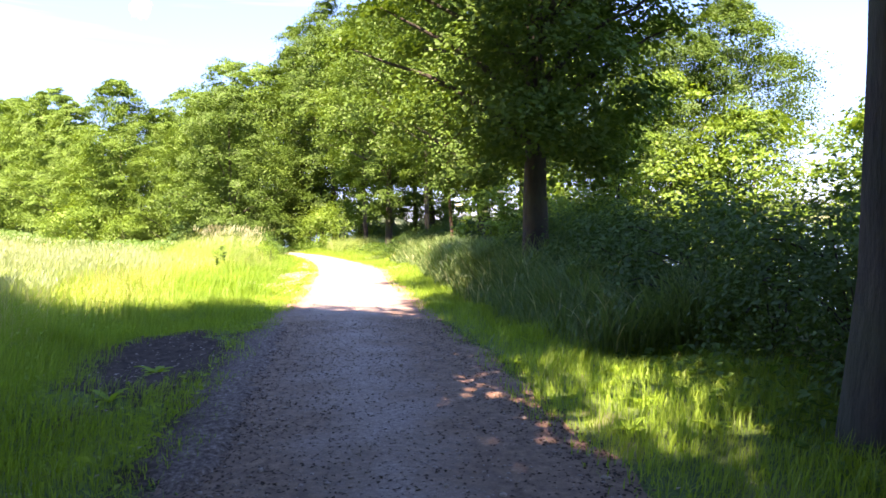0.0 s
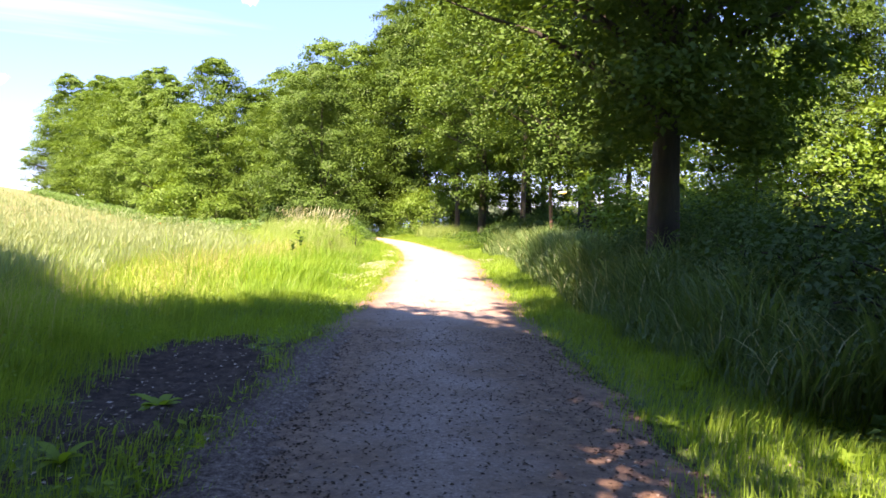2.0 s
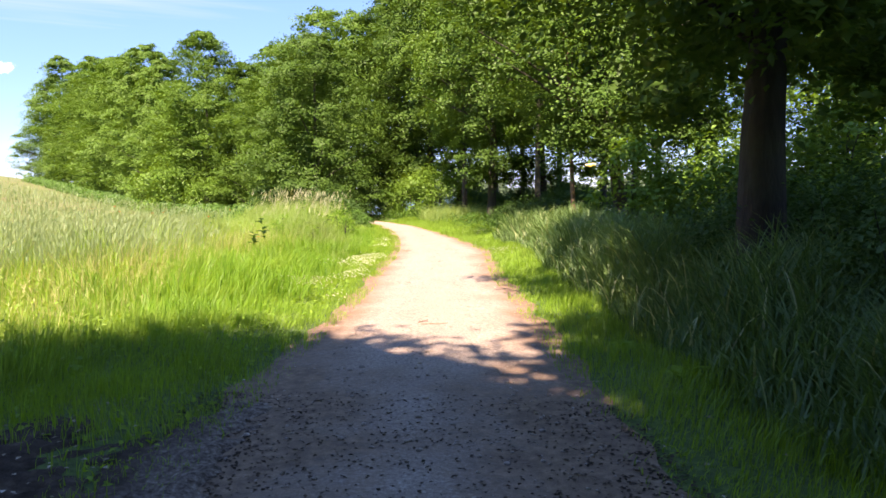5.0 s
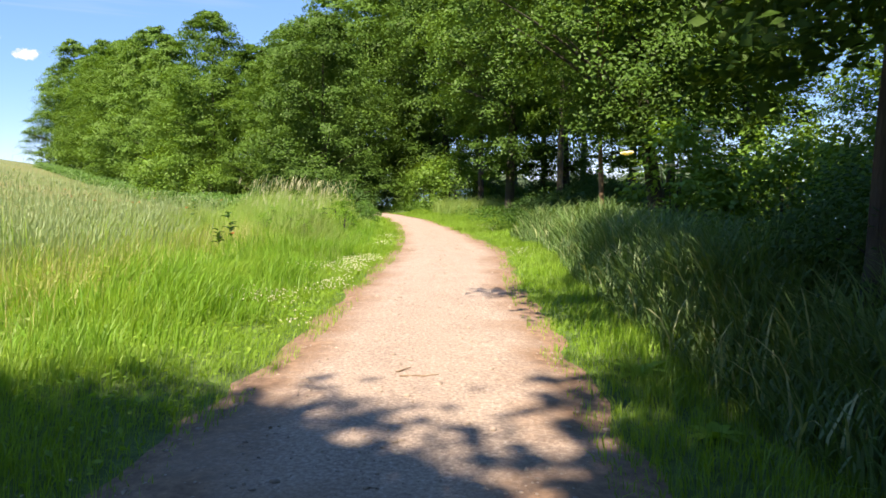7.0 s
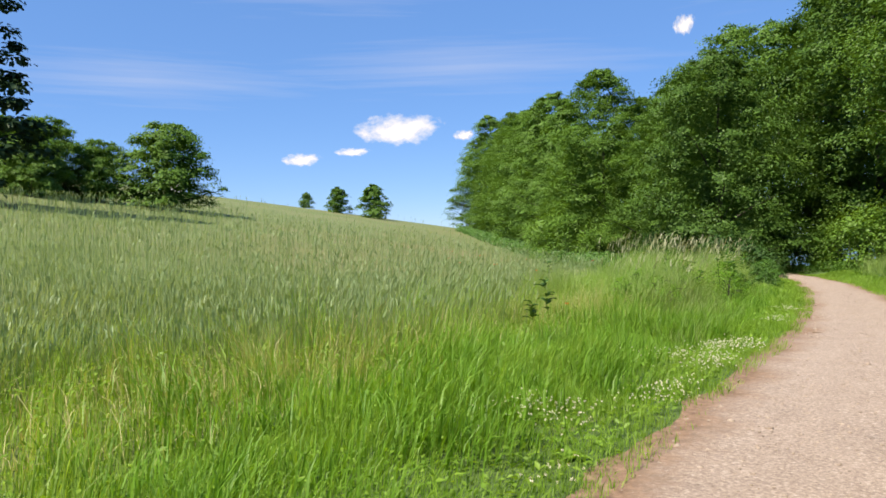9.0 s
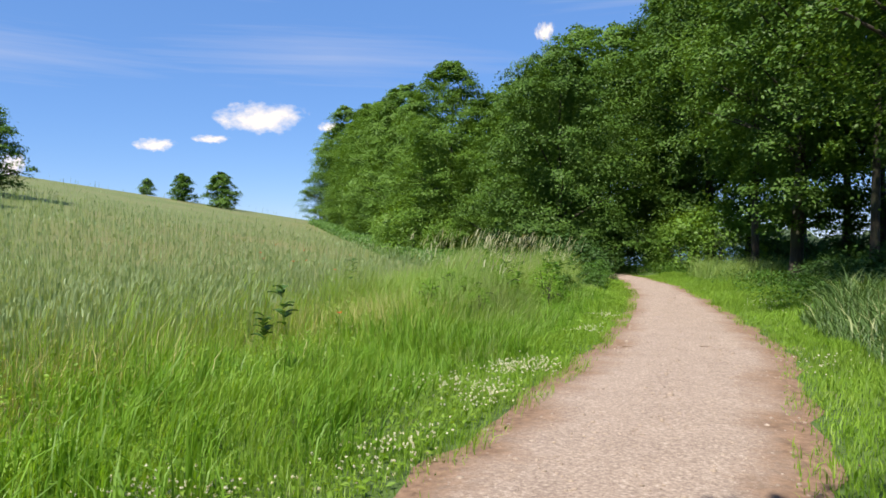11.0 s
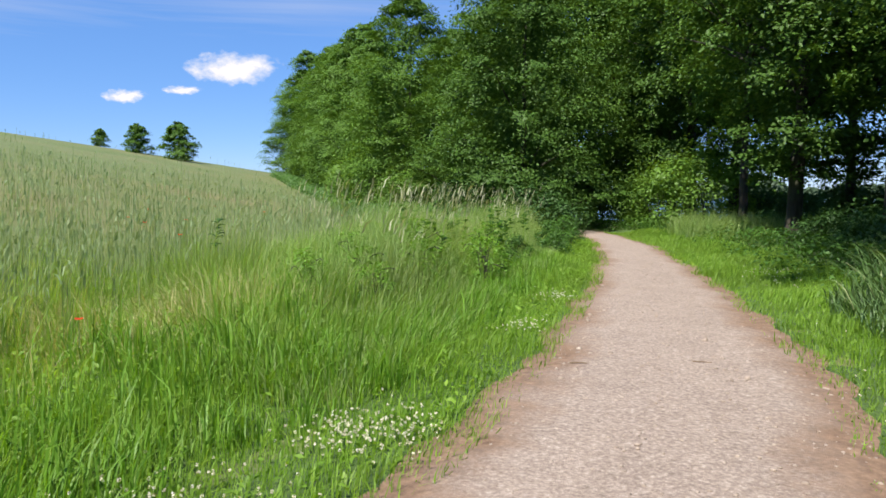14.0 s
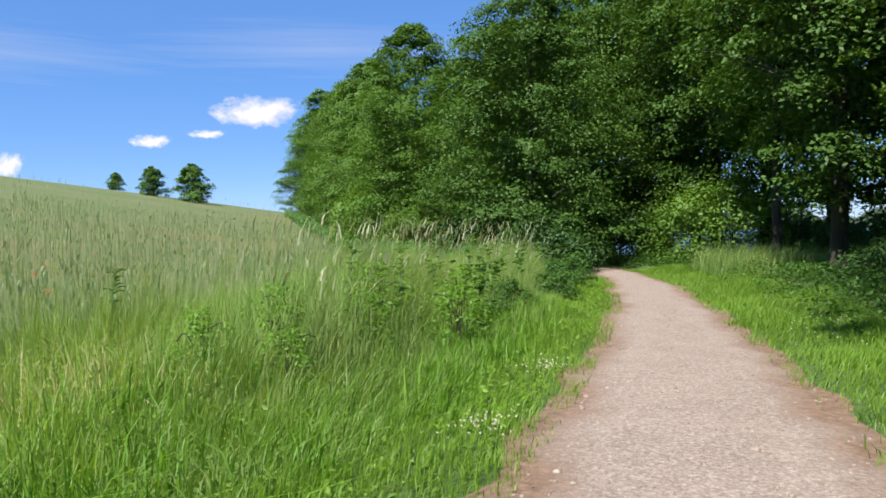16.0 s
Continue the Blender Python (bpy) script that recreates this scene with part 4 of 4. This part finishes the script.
for i, c in enumerate(((-4.25, 17.0, 0.22, 0.3, 80), (-3.85, 18.6, 0.2, 0.35, 60), (-4.1, 20.4, 0.18, 0.3, 60), (-4.5, 22.1, 0.24, 0.22, 130), (-4.7, 20.8, 0.3, 0.28, 60), (-5.4, 27.9, 0.12, 0.2, 30), (-4.95, 25.7, 0.1, 0.2, 28), (-3.0, 32.3, 0.3, 0.9, 40), (-1.5, 24.0, 0.25, 0.6, 30), (-1.0, 28.0, 0.5, 1.0, 30), (-3.3, 15.9, 0.12, 0.25, 16))):
    clover(*c, 50 + i)


def thistle(x, y, H, seed, leaf_mat=M_BRAMBLE):
    rr = np.random.default_rng(seed)
    root = tagged(new("thistle"), "tall dark green weed standing out of the grass", "weed", "tall weeds")
    z = np.linspace(-0.05, H, 7)
    part("stem", smooth(mesh_of("stem", *tube(np.stack([0.05 * np.sin(z * 4 + seed), 0.04 * np.cos(z * 3 + seed), z], 1), np.linspace(0.007, 0.004, 7), 6), [M_VERGE])), root)
    for k in range(12):
        zz, a = rr.uniform(0.62, 1.02) * H, rr.uniform(0, 6.28)
        d = np.array([math.cos(a), math.sin(a), 0])
        q = np.linspace(0, 1, 5)[:, None]
        L = rr.uniform(0.07, 0.145)
        mid = np.array([0.05 * math.sin(zz * 4 + seed), 0.04 * math.cos(zz * 3 + seed), zz]) + d * q * L + np.array([0, 0, 1]) * (1.0 * q - 0.7 * q ** 2) * L
        s = np.array([-d[1], d[0], 0]) * np.array([0.012, 0.04, 0.046, 0.03, 0.002])[:, None]
        v = np.concatenate([mid - s, mid + np.array([0, 0, -0.012]), mid + s])
        f = [t for i in range(4) for o in (0, 5) for t in ((o + i, o + i + 1, o + i + 6), (o + i, o + i + 6, o + i + 5))]
        part("leaf", smooth(mesh_of("leaf", v, f, [leaf_mat])), root)
    return stand(root, x, y)


thistle(-6.0, 19.95, 0.92, 1), thistle(-6.14, 19.84, 0.7, 2), thistle(-10.3, 26.6, 1.1, 3)
wr = np.random.default_rng(41)
for k in range(26):
    wy = wr.uniform(25.5, 33.5)
    thistle(float(along(LEFT_EDGE, wy)) - wr.uniform(1.5, 3.6), wy, wr.uniform(0.8, 1.35), 60 + k, M_NETTLE)


def poppy(x, y, H, seed):
    rr = np.random.default_rng(seed)
    root = tagged(new("poppy"), "red field poppy among the rye", "flower", "poppies")
    z = np.linspace(-0.05, H, 6)
    part("stem", mesh_of("stem", *tube(np.stack([0.02 * np.sin(z * 4), 0 * z, z], 1), np.full(6, 0.003), 5), [M_GRAIN]), root)
    top = np.array([0.02 * math.sin(H * 4), 0, H])
    for k in range(4):
        a = k * 1.57 + rr.uniform(-0.2, 0.2)
        d, s = np.array([math.cos(a), math.sin(a), 0.35]), np.array([-math.sin(a), math.cos(a), 0])
        v = [top, top + d * 0.02 - s * 0.02, top + d * 0.036 - s * 0.01, top + d * 0.036 + s * 0.01, top + d * 0.02 + s * 0.02]
        part("petal", mesh_of("petal", v, [(0, 1, 2), (0, 2, 3), (0, 3, 4)], [M_POPPY]), root, "red petal")
    return stand(root, x, y)


for i, (px, py, ph) in enumerate(((-9.9, 25.6, 0.92), (-11.8, 26.6, 0.95), (-13.5, 29.0, 0.95), (-14.2, 28.2, 0.93), (-12.6, 33.0, 0.95), (-15.5, 33.5, 0.96), (-7.0, 22.0, 0.5), (-17.0, 31.0, 0.95), (-18.4, 34.6, 0.95), (-21.0, 36.0, 0.97))):
    poppy(px, py, ph, i)


def broadleaf(x, y, seed, size=1.0):
    rr = np.random.default_rng(seed)
    root = tagged(new("dock_plant"), "low broad-leaved weed in the verge", "weed", "broad-leaved weeds")
    for k in range(8):
        a, L = k * 0.79 + rr.uniform(-0.3, 0.3), rr.uniform(0.12, 0.24) * size
        d = np.array([math.cos(a), math.sin(a), 0])
        q = np.linspace(0, 1, 6)[:, None]
        mid = d * q * L + np.array([0, 0, 1]) * (rr.uniform(0.5, 1.1) * q - 0.6 * q ** 2) * L
        s = np.array([-d[1], d[0], 0]) * (np.array([0.006, 0.03, 0.04, 0.036, 0.022, 0.002]) * size)[:, None]
        v = np.concatenate([mid - s, mid - np.array([0, 0, 0.008]), mid + s])
        f = [t for i in range(5) for o in (0, 6) for t in ((o + i, o + i + 1, o + i + 7), (o + i, o + i + 7, o + i + 6))]
        part("leaf", smooth(mesh_of("leaf", v, f, [M_VERGE])), root)
    return stand(root, x, y, sink=-0.02)


for i, (px, py, s) in enumerate(((1.25, 5.0, 0.75), (1.5, 5.6, 0.8), (1.35, 6.3, 0.7), (1.8, 4.9, 0.75), (1.9, 5.7, 0.7), (0.75, 7.6, 0.6), (1.0, 8.6, 0.7), (1.6, 6.9, 0.7), (2.1, 5.2, 0.8), (-2.9, 6.2, 0.9), (-3.0, 7.5, 1.1), (0.2, 13.2, 1.0), (0.5, 12.0, 1.1), (-0.1, 14.6, 1.2), (0.3, 15.6, 1.1), (-3.6, 16.4, 0.7), (-5.0, 16.2, 0.7), (-5.3, 20.0, 0.7), (-5.9, 23.0, 0.8))):
    broadleaf(px, py, i, s)


def twig(x, y, L, turn, seed):
    rr = np.random.default_rng(seed)
    q = np.linspace(-0.5, 0.5, 6)
    line = np.stack([q * L, np.cumsum(rr.normal(0, 0.02, 6)) * L * 2, np.full(6, 0.006)], 1)
    ob = new("twig", smooth(mesh_of("twig", *tube(line, np.linspace(0.007, 0.004, 6), 6), [M_TWIG])))
    tagged(ob, "small dry twig lying on the gravel", "twig", "twigs on the path")
    mid = 0.5 * (along(LEFT_EDGE, y) + along(RIGHT_EDGE, y))
    half = 0.5 * (along(RIGHT_EDGE, y) - along(LEFT_EDGE, y)) + 0.12
    ob.matrix_basis = pose(x, y, float(gz(x, y)) + 0.012 + 0.035 * (1 - ((x - mid) / half) ** 2), 0, 0, turn)


for i, t in enumerate(((-3.06, 25.1, 0.16, 10), (-2.4, 27.3, 0.22, -5), (-1.75, 14.15, 0.3, 20), (-1.9, 14.3, 0.18, 70), (-2.2, 26.0, 0.2, 30), (-2.9, 29.6, 0.15, 60), (-1.2, 20.2, 0.14, 120), (-2.5, 28.0, 0.24, 75), (-2.35, 26.7, 0.2, 40), (-2.15, 25.5, 0.18, 100), (-3.1, 29.9, 0.22, 65), (-4.0, 24.6, 0.15, 20), (0.1, 8.2, 0.14, 50))):
    twig(*t, i)

# loose stones and litter
rng = np.random.default_rng(77)
ball = bmesh.new()
bmesh.ops.create_icosphere(ball, subdivisions=1, radius=1.0)
ball.verts.index_update()
bv, bf = np.array([v.co[:] for v in ball.verts]), np.array([[v.index for v in f.verts] for f in ball.faces])
ball.free()
n = 10000
y = 2.2 + 34 * rng.uniform(0, 1, n) ** 1.35
u = rng.uniform(-0.02, 1.02, n)
x = along(LEFT_EDGE, y) * (1 - u) + along(RIGHT_EDGE, y) * u
size = rng.gamma(2.0, 0.0034, n) + 0.0015
v = bv[None] * (size[:, None] * rng.uniform(0.6, 1.3, (n, 3)) * np.array([1, 1, 0.6]))[:, None, :]
v += np.stack([x, y, gz(x, y) + 0.014 + 0.035 * (1 - (2 * u - 1) ** 2)], 1)[:, None, :]
stuff("pebbles", "loose pale pebbles on the gravel path", "gravel", v.reshape(-1, 3), (np.arange(n)[:, None, None] * len(bv) + bf[None]).reshape(-1, 3), M_PEBBLE)
n = 3500
x, y = rng.uniform(-5.0, 1.4, n), rng.uniform(2.5, 12, n)
p = rooted(x, y)
p[:, 2] += 0.035 + 0.03 * in_soil(x, y)
lit = rng.uniform(0, 1, n) < 0.15 + 0.8 * in_soil(x, y) + 0.3 * (np.abs(x - along(LEFT_EDGE, y)) < 0.5)
stuff("leaf_litter", "dry leaf scraps scattered under the trees", "litter", *leaves(p[lit], np.tile([0, 0, 3.0], (lit.sum(), 1)), 0.04, rng), M_LITTER)

# Bark and leaf crumbs whose dark colour also deepens the shade on this stretch.
n = 13000
y = 2.0 + 9.3 * rng.uniform(0, 1, n)
u = np.where(rng.uniform(0, 1, n) < 0.55, -0.14 + np.abs(rng.normal(0, 0.2, n)), rng.uniform(-0.1, 1.08, n))
u = np.where(rng.uniform(0, 1, n) < 0.2, 1.06 - np.abs(rng.normal(0, 0.12, n)), u)
x = along(LEFT_EDGE, y) * (1 - u) + along(RIGHT_EDGE, y) * u
p = np.stack([x, y, gz(x, y) + 0.018 + 0.035 * np.clip(1 - (2 * u - 1) ** 2, 0, 1)], 1)
stuff("shade_litter", "dark crumbs of bark and old leaves, darkening the shaded gravel", "litter", *leaves(p, np.tile([0, 0, 2.2], (n, 1)), 0.028, rng, 0.7), M_SOIL)

# bare earth beside the start
gx, gy = np.meshgrid(np.linspace(-5.4, -0.9, 112), np.linspace(3.2, 12.5, 190), indexing="xy")
s = np.exp(-(((gx + 3.3 + 0.18 * (gy - 8.3)) / 1.0) ** 2 + ((gy - 8.3) / 2.7) ** 2) * 1.4) 
s = np.maximum(s, 0.75 * np.exp(-((gx - along(LEFT_EDGE, gy) - 0.02) / 0.4) ** 2) * smoothstep(3.2, 4.6, gy) * smoothstep(12.2, 9.5, gy))
s += 0.16 * np.sin(gx * 5.1 + 2 * np.sin(gy * 1.9)) * np.sin(gy * 3.7 + np.sin(gx * 3)) + 0.13 * np.sin(gx * 17 + 2 * np.sin(gy * 6)) * np.sin(gy * 13 + 2 * np.sin(gx * 7))
z = gz(gx, gy) - 0.04 + 0.075 * smoothstep(0.1, 0.6, s) + 0.012 * np.sin(gx * 41 + 3 * np.sin(gy * 23)) * np.sin(gy * 37 + 3 * np.sin(gx * 29)) + 0.012 * np.sin(gx * 19 + 2 * np.sin(gy * 9)) * np.sin(gy * 17 + 2 * np.sin(gx * 11))
z += 0.02 * smoothstep(-0.1, 0.2, gx - along(LEFT_EDGE, gy)) - 0.06 * smoothstep(0.15, 0.75, gx - along(LEFT_EDGE, gy))
i = (np.arange(189)[:, None] * 112 + np.arange(111)[None, :]).ravel()
earth = smooth(mesh_of("bare_soil", np.stack([gx, gy, z], -1).reshape(-1, 3), np.stack([i, i + 1, i + 113, i + 112], 1), [trodden_soil()]))
trod = earth.attributes.new("trod", "FLOAT", "POINT")
trod.data.foreach_set("value", (0.75 * smoothstep(-0.55, 0.35, gx - along(LEFT_EDGE, gy))).astype(np.float32).ravel())
tagged(new("bare_soil", earth), "dark trampled bare earth beside the path", "soil", kind="structure")

# ---- far shore and clouds ----
rng = np.random.default_rng(90)
n = 26000
a = rng.uniform(radians(20), radians(122), n)
d = rng.uniform(655, 720, n)
x, y = np.cos(a) * d, np.sin(a) * d
top = 9 + 4 * np.sin(a * 23) + 3 * np.sin(a * 61 + 1) + 2 * np.sin(a * 170)
p = np.stack([x, y, rng.uniform(-2, 1, n) * 0 + rng.uniform(-2.0, 1.0, n) + rng.uniform(0, 1, n) * top], 1)
stuff("far_shore_wood", "hazy wooded shore across the lake", "forest", *leaves(p, np.tile([0, -1.0, 0.5], (n, 1)), 5.0, rng, 0.9), M_SHORE)


def cloud(az, el, wide, high, mat, dist=2600):
    a, e = radians(az), radians(el)
    c = Vector((-math.sin(a) * math.cos(e), math.cos(a) * math.cos(e), math.sin(e))) * dist
    me = mesh_of("cloud", [(-1, -1, 0), (1, -1, 0), (1, 1, 0), (-1, 1, 0)], [(0, 1, 2, 3)], [mat])
    ob = tagged(new("cloud", me), "small white summer cloud", "cloud", kind="structure")
    ob.matrix_basis = look(c, (0, 0, 0)) @ Matrix.Diagonal((wide * dist / 2, high * dist / 2, 1, 1))
    ob.visible_shadow = False
    return ob


puff = cloud_material("cumulus", 2.3, (0.05, 0.5, 0.95), (1, 0.6, 1), 0.62)
wisp = cloud_material("cirrus", 2.2, (0.05, 0.95, 0.2), (0.5, 2.2, 1), 0.55)
cloud(43.6, 9.2, 0.16, 0.06, puff), cloud(51.2, 6.9, 0.07, 0.025, puff, 2700), cloud(47.3, 7.5, 0.065, 0.016, puff, 2750)
cloud(21.9, 15.8, 0.036, 0.036, puff, 2800), cloud(60.3, 5.0, 0.05, 0.045, puff, 2850), cloud(38.6, 8.7, 0.04, 0.02, puff, 2900)
cloud(38, 14.0, 0.75, 0.11, wisp, 3000), cloud(62, 12.5, 0.6, 0.1, wisp, 3050), cloud(12, 19.0, 0.6, 0.12, wisp, 3100), cloud(48, 20.0, 0.6, 0.12, wisp, 3150)
